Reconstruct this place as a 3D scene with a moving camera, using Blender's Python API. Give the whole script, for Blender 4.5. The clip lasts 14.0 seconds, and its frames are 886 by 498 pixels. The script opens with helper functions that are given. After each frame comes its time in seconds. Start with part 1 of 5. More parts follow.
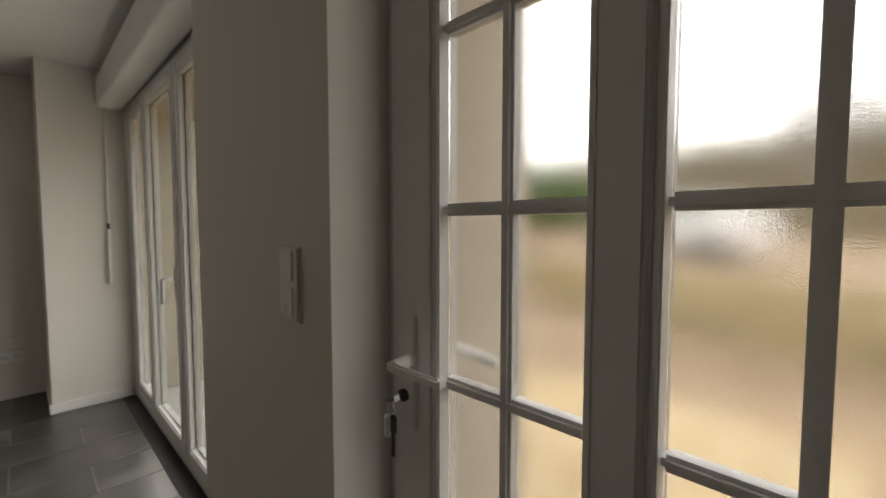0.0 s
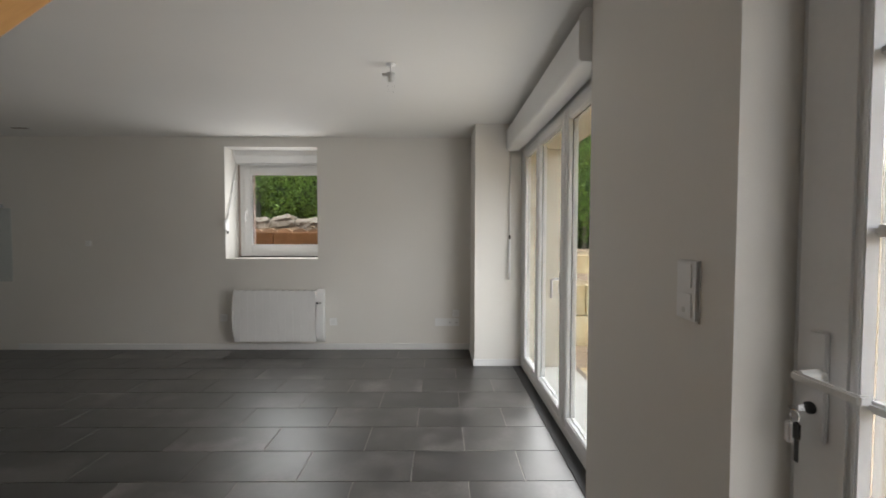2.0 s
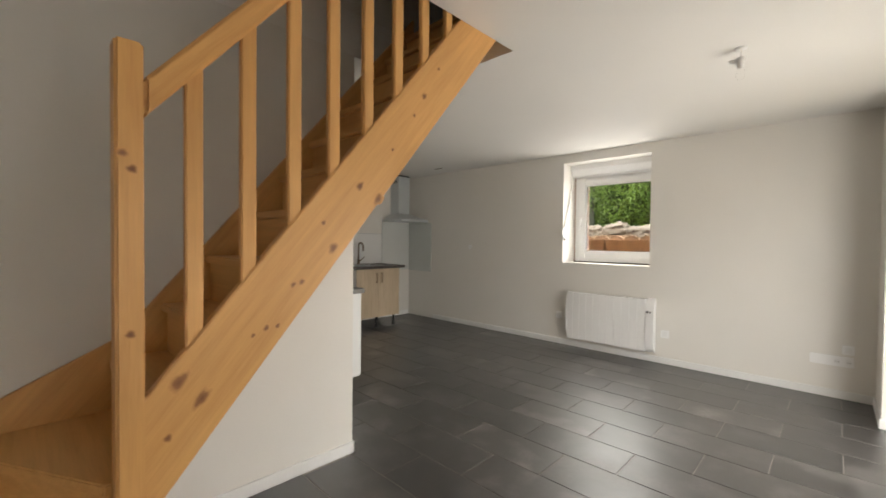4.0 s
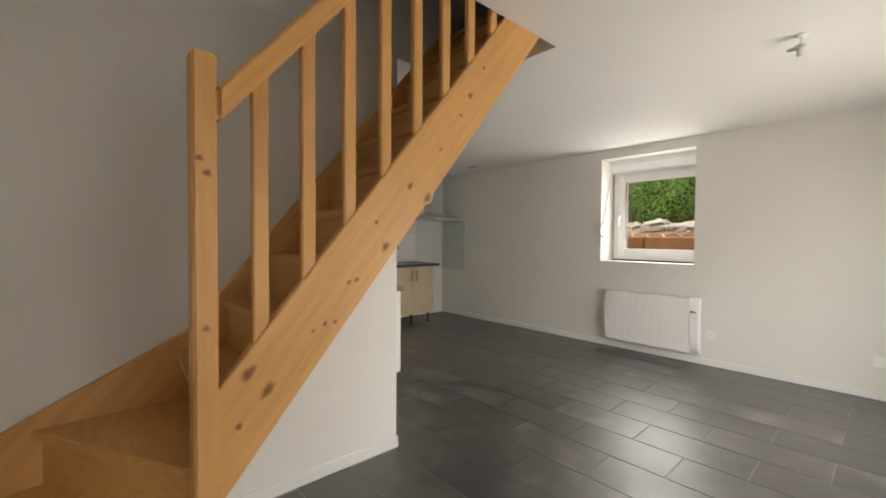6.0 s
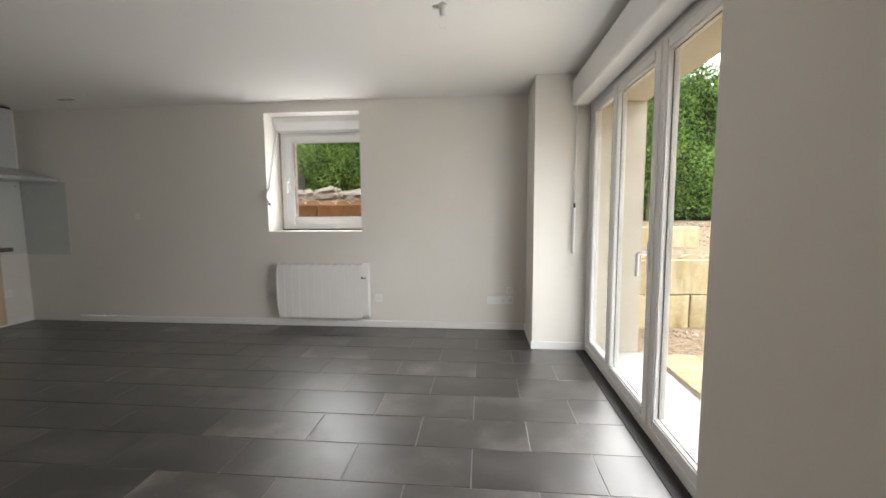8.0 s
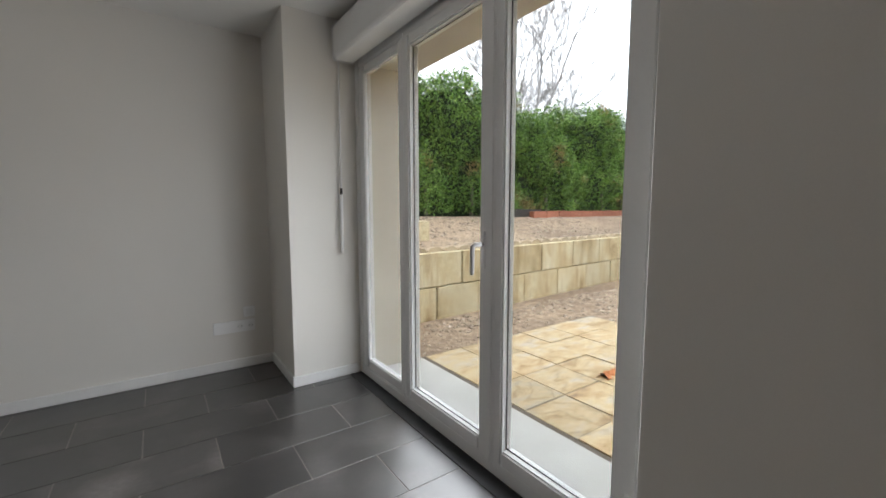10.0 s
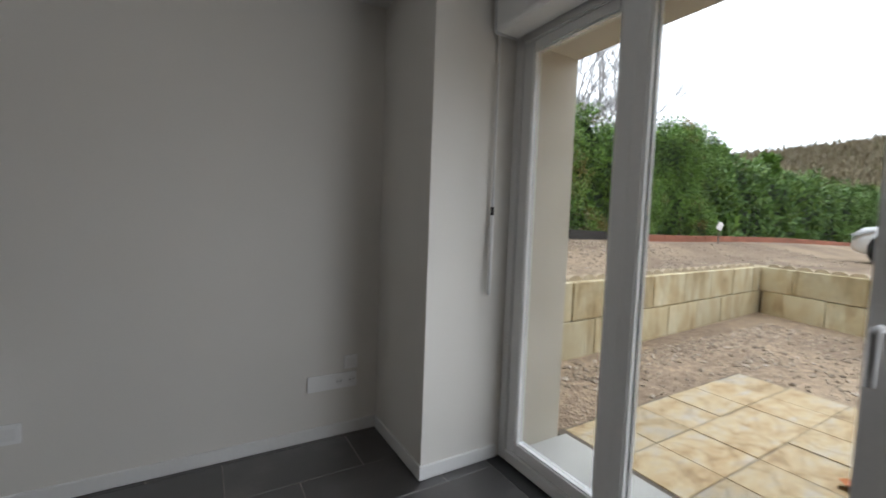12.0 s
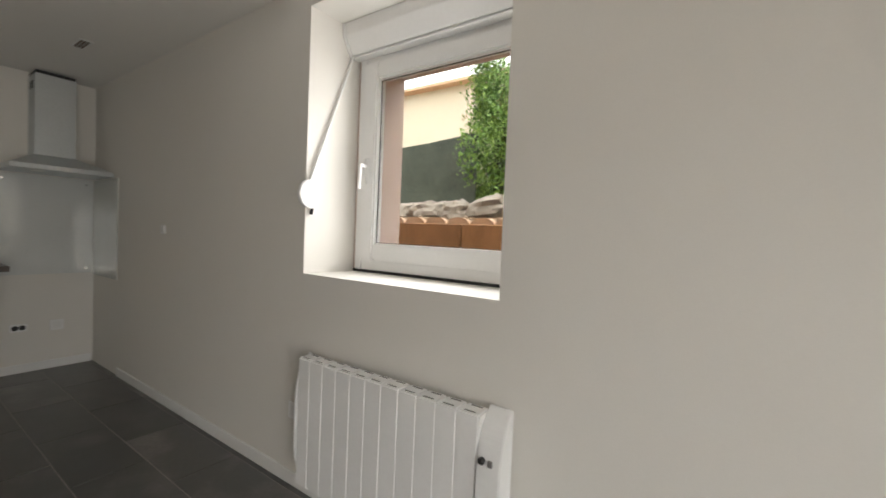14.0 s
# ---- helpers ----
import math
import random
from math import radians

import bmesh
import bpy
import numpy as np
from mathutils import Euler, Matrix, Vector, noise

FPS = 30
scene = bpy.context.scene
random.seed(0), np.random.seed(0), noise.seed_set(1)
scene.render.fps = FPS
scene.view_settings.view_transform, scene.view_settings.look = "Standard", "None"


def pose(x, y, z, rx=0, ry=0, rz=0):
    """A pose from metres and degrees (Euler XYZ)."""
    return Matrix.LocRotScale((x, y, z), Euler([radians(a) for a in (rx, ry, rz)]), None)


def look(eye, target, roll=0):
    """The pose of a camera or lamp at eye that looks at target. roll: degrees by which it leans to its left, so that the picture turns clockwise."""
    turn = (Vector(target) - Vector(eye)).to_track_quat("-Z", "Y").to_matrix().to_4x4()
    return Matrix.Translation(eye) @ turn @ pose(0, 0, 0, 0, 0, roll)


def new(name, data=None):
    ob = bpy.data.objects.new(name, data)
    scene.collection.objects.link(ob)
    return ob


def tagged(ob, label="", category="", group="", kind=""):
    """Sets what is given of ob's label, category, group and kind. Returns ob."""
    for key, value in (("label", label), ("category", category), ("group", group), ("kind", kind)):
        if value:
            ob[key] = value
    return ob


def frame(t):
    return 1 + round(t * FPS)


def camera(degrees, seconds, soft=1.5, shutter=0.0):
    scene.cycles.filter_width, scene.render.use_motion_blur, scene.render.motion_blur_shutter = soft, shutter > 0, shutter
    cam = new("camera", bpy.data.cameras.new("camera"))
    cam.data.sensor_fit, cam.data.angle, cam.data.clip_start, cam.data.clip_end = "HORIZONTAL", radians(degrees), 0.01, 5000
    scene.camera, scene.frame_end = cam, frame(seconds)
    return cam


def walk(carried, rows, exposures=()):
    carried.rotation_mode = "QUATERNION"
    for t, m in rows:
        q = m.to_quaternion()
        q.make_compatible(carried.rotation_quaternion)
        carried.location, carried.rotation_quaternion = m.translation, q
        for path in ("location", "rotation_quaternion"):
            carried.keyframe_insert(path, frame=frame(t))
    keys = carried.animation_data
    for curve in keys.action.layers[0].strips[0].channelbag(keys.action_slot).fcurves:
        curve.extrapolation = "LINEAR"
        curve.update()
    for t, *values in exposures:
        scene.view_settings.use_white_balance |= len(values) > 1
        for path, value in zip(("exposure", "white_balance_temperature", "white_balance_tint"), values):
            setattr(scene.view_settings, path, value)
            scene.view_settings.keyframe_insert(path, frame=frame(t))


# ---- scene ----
cam = camera(94.8, 14.0, soft=1.6, shutter=0.2)
PATH = [
    (0, (-0.069, -0.184, 1.271), (1.369, 1.202, 1.159), 0.0),
    (0.5, (-0.13, -0.224, 1.281), (0.991, 1.429, 1.182), -0.2),
    (1, (-0.199, -0.256, 1.284), (0.569, 1.589, 1.203), 0.0),
    (1.5, (-0.26, -0.312, 1.292), (0.135, 1.647, 1.218), 0.1),
    (2, (-0.313, -0.396, 1.292), (-0.295, 1.603, 1.222), 0.1),
    (2.5, (-0.302, -0.439, 1.276), (-0.685, 1.523, 1.222), 0.2),
    (3, (-0.238, -0.455, 1.275), (-1.014, 1.388, 1.226), 0.3),
    (3.5, (-0.205, -0.513, 1.27), (-1.318, 1.148, 1.225), 0.4),
    (4, (-0.217, -0.571, 1.278), (-1.605, 0.868, 1.238), 0.6),
    (4.2, (-0.228, -0.601, 1.288), (-1.702, 0.75, 1.249), 0.7),
    (5.25, (-0.277, -0.700, 1.282), (-1.935, 0.418, 1.238), 0.5),
    (6.3, (-0.234, -0.573, 1.27), (-1.55, 0.931, 1.204), 0.2),
    (6.5, (-0.21, -0.514, 1.26), (-1.385, 1.102, 1.175), 0.1),
    (7, (-0.2, -0.384, 1.236), (-1.008, 1.44, 1.105), -0.2),
    (7.5, (-0.321, -0.209, 1.239), (-0.799, 1.726, 1.072), -0.4),
    (8, (-0.413, -0.02, 1.242), (-0.603, 1.962, 1.05), -0.4),
    (8.5, (-0.454, 0.252, 1.245), (-0.317, 2.236, 1.027), -0.2),
    (9, (-0.492, 0.5, 1.152), (-0.017, 2.434, 0.958), -0.2),
    (9.2, (-0.542, 0.597, 1.155), (0.063, 2.493, 0.955), -0.2),
    (9.725, (-0.607, 0.825, 1.152), (0.372, 2.569, 0.954), -0.1),
    (10.25, (-0.690, 1.060, 1.152), (0.617, 2.574, 0.957), 0.0),
    (10.775, (-0.757, 1.300, 1.153), (0.732, 2.636, 0.962), 0.1),
    (11.3, (-0.824, 1.562, 1.158), (0.635, 2.917, 0.974), 0.2),
    (11.5, (-0.867, 1.672, 1.179), (0.531, 3.091, 1.003), 0.8),
    (12, (-0.847, 1.971, 1.207), (0.174, 3.685, 1.077), 2.1),
    (12.5, (-0.886, 2.272, 1.216), (-0.345, 4.194, 1.095), 2.6),
    (13, (-0.965, 2.508, 1.237), (-1.007, 4.505, 1.14), 2.8),
    (13.5, (-1.013, 2.746, 1.22), (-1.653, 4.64, 1.149), 2.5),
    (14, (-1.072, 2.954, 1.226), (-2.205, 4.601, 1.161), 2.4),
]
SKY = 0.048
EXPOSURES = [(0, 2.48, 6900, 10), (0.5, 2.7, 6900, 10), (1.5, 3.17, 6050, 10), (2, 3.45, 6200, 10), (2.5, 4.0, 6500, 10), (3, 4.1, 6500, 10), (4.2, 4.25, 6700, 10), (6.5, 4.2, 6650, 10), (7.0, 4.16, 6500, 10), (7.5, 4.09, 6370, 10), (9, 3.65, 6120, 10), (11.3, 2.7, 5820, 10), (12, 2.77, 5820, 10), (12.5, 3.0, 5920, 10), (13, 3.35, 6520, 10), (13.5, 3.67, 6420, 10), (14, 3.8, 6470, 10)]
walk(cam, [(t, look(eye, target, roll)) for t, eye, target, roll in PATH], EXPOSURES)

# ---- world, sun, exposure ----
world = bpy.data.worlds.new("overcast_sky")
scene.world = world
world.use_nodes = True
wn, wl = world.node_tree.nodes, world.node_tree.links
sky = wn.new("ShaderNodeTexSky")
sky.sky_type, sky.sun_disc = "NISHITA", False
sky.sun_elevation, sky.sun_rotation = radians(75), radians(90)
sky.dust_density, sky.air_density, sky.ozone_density = 3.0, 1.0, 1.0
grey = wn.new("ShaderNodeHueSaturation")
grey.inputs["Saturation"].default_value = 0.18
wl.new(sky.outputs["Color"], grey.inputs["Color"])
wl.new(grey.outputs["Color"], wn["Background"].inputs["Color"])
wn["Background"].inputs["Strength"].default_value = SKY
sun = new("sun", bpy.data.lights.new("sun", "SUN"))
sun.data.energy, sun.data.angle, sun.data.color = 1.5, radians(178), (1, 0.965, 0.91)
sun.rotation_euler = (radians(90 - 75), 0, radians(180 - 90))


def window_light(name, eye, target, wide, tall, watts):
    """Stands in for the sky's light in an opening."""
    ob = new(name, bpy.data.lights.new(name, "AREA"))
    ob.data.shape, ob.data.size, ob.data.size_y = "RECTANGLE", wide, tall
    ob.data.energy, ob.data.color = watts, (1.0, 0.975, 0.93)
    ob.matrix_basis = look(eye, target)


window_light("terrace_skylight", (0.462, 2.26, 0.80), (-1.0, 2.26, 0.80), 1.35, 1.35, 1.95)
window_light("recess_skylight", (-2.12, 4.42, 1.58), (-2.12, 2.0, 1.58), 0.84, 0.84, 0.6)
window_light("entrance_skylight", (0.425, -0.03, 1.15), (-1.0, -0.03, 1.15), 0.86, 1.5, 0.14)

# ---- materials ----


def material(name, rough=0.6, metal=0.0):
    m = bpy.data.materials.new(name)
    m.use_nodes = True
    b = m.node_tree.nodes["Principled BSDF"]
    b.inputs["Roughness"].default_value, b.inputs["Metallic"].default_value = rough, metal
    return m, m.node_tree.nodes, m.node_tree.links, b


def noise_tex(n, l, scale, detail=4.0, stretch=None, offset_random=False, kind="Object", rough=0.55):
    tex = n.new("ShaderNodeTexNoise")
    tex.inputs["Scale"].default_value, tex.inputs["Detail"].default_value, tex.inputs["Roughness"].default_value = scale, detail, rough
    co = n.new("ShaderNodeTexCoord")
    mp = n.new("ShaderNodeMapping")
    if stretch:
        mp.inputs["Scale"].default_value = stretch
    l.new(co.outputs[kind], mp.inputs["Vector"])
    if offset_random:
        info = n.new("ShaderNodeObjectInfo")
        mul = n.new("ShaderNodeMath")
        mul.operation = "MULTIPLY"
        mul.inputs[1].default_value = 37.0
        l.new(info.outputs["Random"], mul.inputs[0])
        l.new(mul.outputs[0], mp.inputs["Location"])
    l.new(mp.outputs[0], tex.inputs["Vector"])
    return tex


def ramp(n, l, source, *stops):
    r = n.new("ShaderNodeValToRGB")
    els = r.color_ramp.elements
    while len(els) < len(stops):
        els.new(0.5)
    for e, (p, c) in zip(els, stops):
        e.position, e.color = p, (*c, 1)
    l.new(source, r.inputs[0])
    return r


def mixed(n, l, a, b, factor, mode="MIX"):
    x = n.new("ShaderNodeMix")
    x.data_type, x.blend_type = "RGBA", mode
    for sock, v in ((0, factor), (6, a), (7, b)):
        if isinstance(v, (int, float)):
            x.inputs[sock].default_value = v
        elif isinstance(v, tuple):
            x.inputs[sock].default_value = (*v, 1)
        else:
            l.new(v, x.inputs[sock])
    return x.outputs[2]


def bump(n, l, b, height, strength=0.2, distance=0.002):
    k = n.new("ShaderNodeBump")
    k.inputs["Strength"].default_value, k.inputs["Distance"].default_value = strength, distance
    l.new(height, k.inputs["Height"])
    l.new(k.outputs[0], b.inputs["Normal"])


def two_scale(name, dark, light, big, fine, rough=0.6, relief=0.2, depth=0.002, metal=0.0, stretch=None, random_tint=0.0, kind="Object"):
    """Colour that drifts at a large and a small scale, with a fine relief."""
    m, n, l, b = material(name, rough, metal)
    a = noise_tex(n, l, big, 3.0, stretch, random_tint > 0, kind)
    c = noise_tex(n, l, fine, 6.0, stretch, random_tint > 0, kind)
    col = ramp(n, l, mixed(n, l, a.outputs["Fac"], c.outputs["Fac"], 0.45), (0.3, dark), (0.7, light)).outputs[0]
    if random_tint:
        info = n.new("ShaderNodeObjectInfo")
        r = ramp(n, l, info.outputs["Random"], (0.0, (1 - random_tint,) * 3), (1.0, (1 + random_tint,) * 3))
        col = mixed(n, l, col, r.outputs[0], 1.0, "MULTIPLY")
    l.new(col, b.inputs["Base Color"])
    rr = n.new("ShaderNodeMapRange")
    rr.inputs[3].default_value, rr.inputs[4].default_value = max(0.02, rough - 0.07), min(1, rough + 0.07)
    l.new(a.outputs["Fac"], rr.inputs[0])
    l.new(rr.outputs[0], b.inputs["Roughness"])
    bump(n, l, b, c.outputs["Fac"], relief, depth)
    return m


def timber(name, base, dark, rough=0.45):
    """Varnished spruce: long grain along local z, with knots of its own."""
    m, n, l, b = material(name, rough)
    g = noise_tex(n, l, 14.0, 5.0, (3.0, 3.0, 0.18), True)
    f = noise_tex(n, l, 90.0, 3.0, (3.0, 3.0, 0.1), True)
    big = noise_tex(n, l, 2.2, 2.0, (1, 1, 0.5), True)
    col = ramp(n, l, mixed(n, l, g.outputs["Fac"], f.outputs["Fac"], 0.35), (0.3, dark), (0.5, base), (0.75, tuple(min(1, v * 1.15) for v in base))).outputs[0]
    col = mixed(n, l, col, ramp(n, l, big.outputs["Fac"], (0.3, (0.82, 0.78, 0.72)), (0.7, (1.06, 1.05, 1.04))).outputs[0], 0.7, "MULTIPLY")
    l.new(col, b.inputs["Base Color"])
    bump(n, l, b, g.outputs["Fac"], 0.12, 0.001)
    return m


def glass(name, rough=0.0, tint=(1, 1, 1)):
    m, n, l, b = material(name, rough)
    b.inputs["Base Color"].default_value = (*tint, 1)
    b.inputs["Transmission Weight"].default_value = 1.0
    b.inputs["IOR"].default_value = 1.02 if rough == 0 else 1.3
    return m


def misted_glass():
    """Condensation: fine droplets, denser in drifting patches, over a milky film."""
    m, n, l, b = material("misted_glass", 0.2)
    b.inputs["Base Color"].default_value = (0.62, 0.625, 0.63, 1)
    b.inputs["Transmission Weight"].default_value = 1.0
    b.inputs["IOR"].default_value = 1.3
    patch = noise_tex(n, l, 5.5, 3.0)
    film = ramp(n, l, patch.outputs["Fac"], (0.40, (0.23, 0.23, 0.23)), (0.62, (0.11, 0.11, 0.11)))
    l.new(film.outputs[0], b.inputs["Roughness"])
    drop = noise_tex(n, l, 520.0, 2.0, (1.0, 1.0, 0.8))
    run = noise_tex(n, l, 22.0, 3.0, (1.0, 1.0, 0.5))
    wet = ramp(n, l, patch.outputs["Fac"], (0.42, (0.25, 0.25, 0.25)), (0.60, (1.0, 1.0, 1.0)))
    height = mixed(n, l, drop.outputs["Fac"], wet.outputs[0], 1.0, "MULTIPLY")
    height = mixed(n, l, height, run.outputs["Fac"], 0.12)
    bump(n, l, b, height, 0.34, 0.0014)
    return m


PLASTER = two_scale("white_wall_paint", (0.735, 0.714, 0.672), (0.78, 0.759, 0.717), 1.3, 240.0, 0.62, 0.12, 0.0006)
CEILING = two_scale("white_ceiling_paint", (0.79, 0.775, 0.745), (0.83, 0.815, 0.785), 0.9, 200.0, 0.75, 0.1, 0.0006)
TRIM = two_scale("white_trim_paint", (0.76, 0.76, 0.75), (0.82, 0.82, 0.81), 4.0, 80.0, 0.4, 0.05, 0.0004)
PVC = two_scale("white_plastic", (0.82, 0.82, 0.815), (0.87, 0.87, 0.865), 5.0, 60.0, 0.37, 0.03, 0.0003)
DOOR_PAINT = two_scale("white_door_plastic", (0.76, 0.77, 0.78), (0.81, 0.82, 0.83), 5.0, 60.0, 0.37, 0.03, 0.0003)
GROUT = two_scale("light_grout", (0.29, 0.27, 0.24), (0.42, 0.395, 0.36), 6.0, 150.0, 0.85, 0.3, 0.001)
RUBBER = two_scale("black_gasket", (0.012, 0.012, 0.013), (0.03, 0.03, 0.03), 8.0, 60.0, 0.6, 0.05)
WOOD = timber("varnished_spruce", (0.69, 0.385, 0.135), (0.61, 0.315, 0.10))


def knot_material():
    """A dark heart that fades through a brown ring into the surrounding wood."""
    m, n, l, b = material("spruce_knot", 0.45)
    edge = n.new("ShaderNodeAttribute")
    edge.attribute_name = "rim"
    grain = noise_tex(n, l, 70.0, 4.0)
    wob = n.new("ShaderNodeMath")
    wob.operation = "MULTIPLY_ADD"
    wob.inputs[1].default_value = 0.35
    l.new(grain.outputs["Fac"], wob.inputs[0])
    l.new(edge.outputs["Fac"], wob.inputs[2])
    col = ramp(n, l, wob.outputs[0], (0.2, (0.19, 0.078, 0.028)), (0.55, (0.30, 0.13, 0.042)), (0.72, (0.50, 0.25, 0.08)), (0.95, (0.66, 0.36, 0.124))).outputs[0]
    l.new(col, b.inputs["Base Color"])
    return m


KNOT = knot_material()
OAK = timber("pale_oak_front", (0.56, 0.45, 0.32), (0.46, 0.36, 0.25), 0.5)
WORKTOP = two_scale("dark_stone_worktop", (0.045, 0.038, 0.034), (0.12, 0.10, 0.09), 12.0, 220.0, 0.4, 0.1, 0.0006)
GREY_TOP = two_scale("grey_worktop", (0.17, 0.165, 0.16), (0.27, 0.26, 0.25), 10.0, 200.0, 0.45, 0.1, 0.0006)
BLACK = two_scale("black_plastic", (0.012, 0.012, 0.013), (0.03, 0.03, 0.03), 8.0, 60.0, 0.45, 0.05)
STEEL = two_scale("brushed_steel", (0.55, 0.56, 0.57), (0.68, 0.69, 0.70), 4.0, 90.0, 0.37, 0.05, 0.0004, 1.0, (1, 12, 1))
CHROME = two_scale("chrome", (0.78, 0.78, 0.79), (0.86, 0.86, 0.87), 5.0, 60.0, 0.12, 0.02, 0.0003, 1.0)
HOOD = two_scale("grey_enamelled_metal", (0.52, 0.55, 0.56), (0.62, 0.65, 0.66), 3.0, 60.0, 0.37, 0.03, 0.0003, 0.35)
SPLASH = two_scale("back_painted_glass", (0.56, 0.59, 0.57), (0.62, 0.65, 0.63), 2.0, 60.0, 0.08, 0.01)
PANE = glass("window_glass", 0.0, (0.41, 0.42, 0.417))
FOGGED = misted_glass()
BRONZE = two_scale("bronze_brown_metal", (0.20, 0.145, 0.10), (0.30, 0.22, 0.155), 5.0, 90.0, 0.38, 0.05, 0.0004, 0.7)
HANDLE = two_scale("brown_handle", (0.30, 0.215, 0.145), (0.38, 0.28, 0.195), 6.0, 90.0, 0.45, 0.05, 0.0004)
BULB = glass("clear_bulb_glass", 0.0)
PORCELAIN = two_scale("white_lamp_holder", (0.60, 0.59, 0.57), (0.72, 0.71, 0.69), 20.0, 100.0, 0.4, 0.05)


def floor_tile_material():
    """Dark stoneware with cloudy lighter smudges; tone and gloss differ from tile to tile."""
    m, n, l, b = material("dark_stoneware_tile", 0.3)
    a = noise_tex(n, l, 3.6, 1.5, None, True)
    c = noise_tex(n, l, 45.0, 3.0, None, True)
    col = ramp(n, l, a.outputs["Fac"], (0.25, (0.010, 0.0088, 0.0086)), (0.5, (0.015, 0.0134, 0.013)), (0.70, (0.070, 0.0645, 0.0625))).outputs[0]
    col = mixed(n, l, col, ramp(n, l, c.outputs["Fac"], (0.3, (0.75, 0.75, 0.75)), (0.7, (1.2, 1.2, 1.2))).outputs[0], 1.0, "MULTIPLY")
    info = n.new("ShaderNodeObjectInfo")
    col = mixed(n, l, col, ramp(n, l, info.outputs["Random"], (0, (0.62, 0.61, 0.62)), (0.75, (1.2, 1.18, 1.17)), (1, (2.1, 2.05, 2.02))).outputs[0], 1.0, "MULTIPLY")
    l.new(col, b.inputs["Base Color"])
    rr = n.new("ShaderNodeMapRange")
    rr.inputs[3].default_value, rr.inputs[4].default_value = 0.34, 0.44
    rr.inputs[1].default_value, rr.inputs[2].default_value = 0.32, 0.68
    b.inputs["Specular IOR Level"].default_value, b.inputs["IOR"].default_value = 1.0, 1.62
    b.inputs["Coat Weight"].default_value, b.inputs["Coat Roughness"].default_value = 0.5, 0.40
    l.new(a.outputs["Fac"], rr.inputs[0])
    l.new(rr.outputs[0], b.inputs["Roughness"])
    bump(n, l, b, c.outputs["Fac"], 0.03, 0.0008)
    return m


TILE = floor_tile_material()

# ---- building blocks ----


def put_box(bm, x0, x1, y0, y1, z0, z1):
    v = [bm.verts.new((x, y, z)) for x in (x0, x1) for y in (y0, y1) for z in (z0, z1)]
    for f in ((0, 1, 3, 2), (4, 6, 7, 5), (0, 4, 5, 1), (2, 3, 7, 6), (0, 2, 6, 4), (1, 5, 7, 3)):
        bm.faces.new([v[i] for i in f])
    return v


def soften(bm, width, segments=2):
    bmesh.ops.bevel(bm, geom=bm.edges[:], offset=width, segments=segments, affect="EDGES", clamp_overlap=True)


def box(x0, x1, y0, y1, z0, z1, bevel=0.0, segments=2):
    bm = bmesh.new()
    put_box(bm, min(x0, x1), max(x0, x1), min(y0, y1), max(y0, y1), min(z0, z1), max(z0, z1))
    if bevel:
        soften(bm, bevel, segments)
    return bm


def boxes(*rows):
    bm = bmesh.new()
    for r in rows:
        put_box(bm, *r)
    return bm


def prism(outline, lo, hi, axis="z", bevel=0.0):
    """A closed outline pushed along an axis; the outline is in the other two axes, in order x, y, z."""
    bm = bmesh.new()
    place = {"z": lambda a, b, h: (a, b, h), "x": lambda a, b, h: (h, a, b), "y": lambda a, b, h: (a, h, b)}[axis]
    low = [bm.verts.new(place(a, b, lo)) for a, b in outline]
    high = [bm.verts.new(place(a, b, hi)) for a, b in outline]
    bm.faces.new(low[::-1])
    bm.faces.new(high)
    for i in range(len(outline)):
        j = (i + 1) % len(outline)
        bm.faces.new((low[i], low[j], high[j], high[i]))
    bmesh.ops.recalc_face_normals(bm, faces=bm.faces)
    if bevel:
        soften(bm, bevel)
    return bm


def tube(points, radius, sides=10):
    """A round bar along a line of points; radius may be one number or one a point."""
    bm = bmesh.new()
    pts = [Vector(p) for p in points]
    rings = []
    for i, p in enumerate(pts):
        way = (pts[min(i + 1, len(pts) - 1)] - pts[max(i - 1, 0)]).normalized()
        side = way.orthogonal().normalized() if i == 0 else (side - way * side.dot(way)).normalized()
        up = way.cross(side)
        r = radius[i] if isinstance(radius, (list, tuple)) else radius
        rings.append([bm.verts.new(p + (side * math.cos(a) + up * math.sin(a)) * r) for a in (2 * math.pi * k / sides for k in range(sides))])
    for a, b in zip(rings, rings[1:]):
        for k in range(sides):
            bm.faces.new((a[k], a[(k + 1) % sides], b[(k + 1) % sides], b[k]))
    bm.faces.new(rings[0][::-1])
    bm.faces.new(rings[-1])
    return bm


def lathe(profile, centre, sides=20):
    """A round body from (radius, height) pairs about a vertical axis."""
    bm = bmesh.new()
    rings = [[bm.verts.new((centre[0] + r * math.cos(2 * math.pi * k / sides), centre[1] + r * math.sin(2 * math.pi * k / sides), centre[2] + h)) for k in range(sides)] for r, h in profile]
    for a, b in zip(rings, rings[1:]):
        for k in range(sides):
            bm.faces.new((a[k], a[(k + 1) % sides], b[(k + 1) % sides], b[k]))
    bm.faces.new(rings[0][::-1])
    bm.faces.new(rings[-1])
    bmesh.ops.recalc_face_normals(bm, faces=bm.faces)
    return bm


def joined(*many):
    out = bmesh.new()
    for bm in many:
        me = bpy.data.meshes.new("tmp")
        bm.to_mesh(me)
        out.from_mesh(me)
        bm.free()
        bpy.data.meshes.remove(me)
    return out


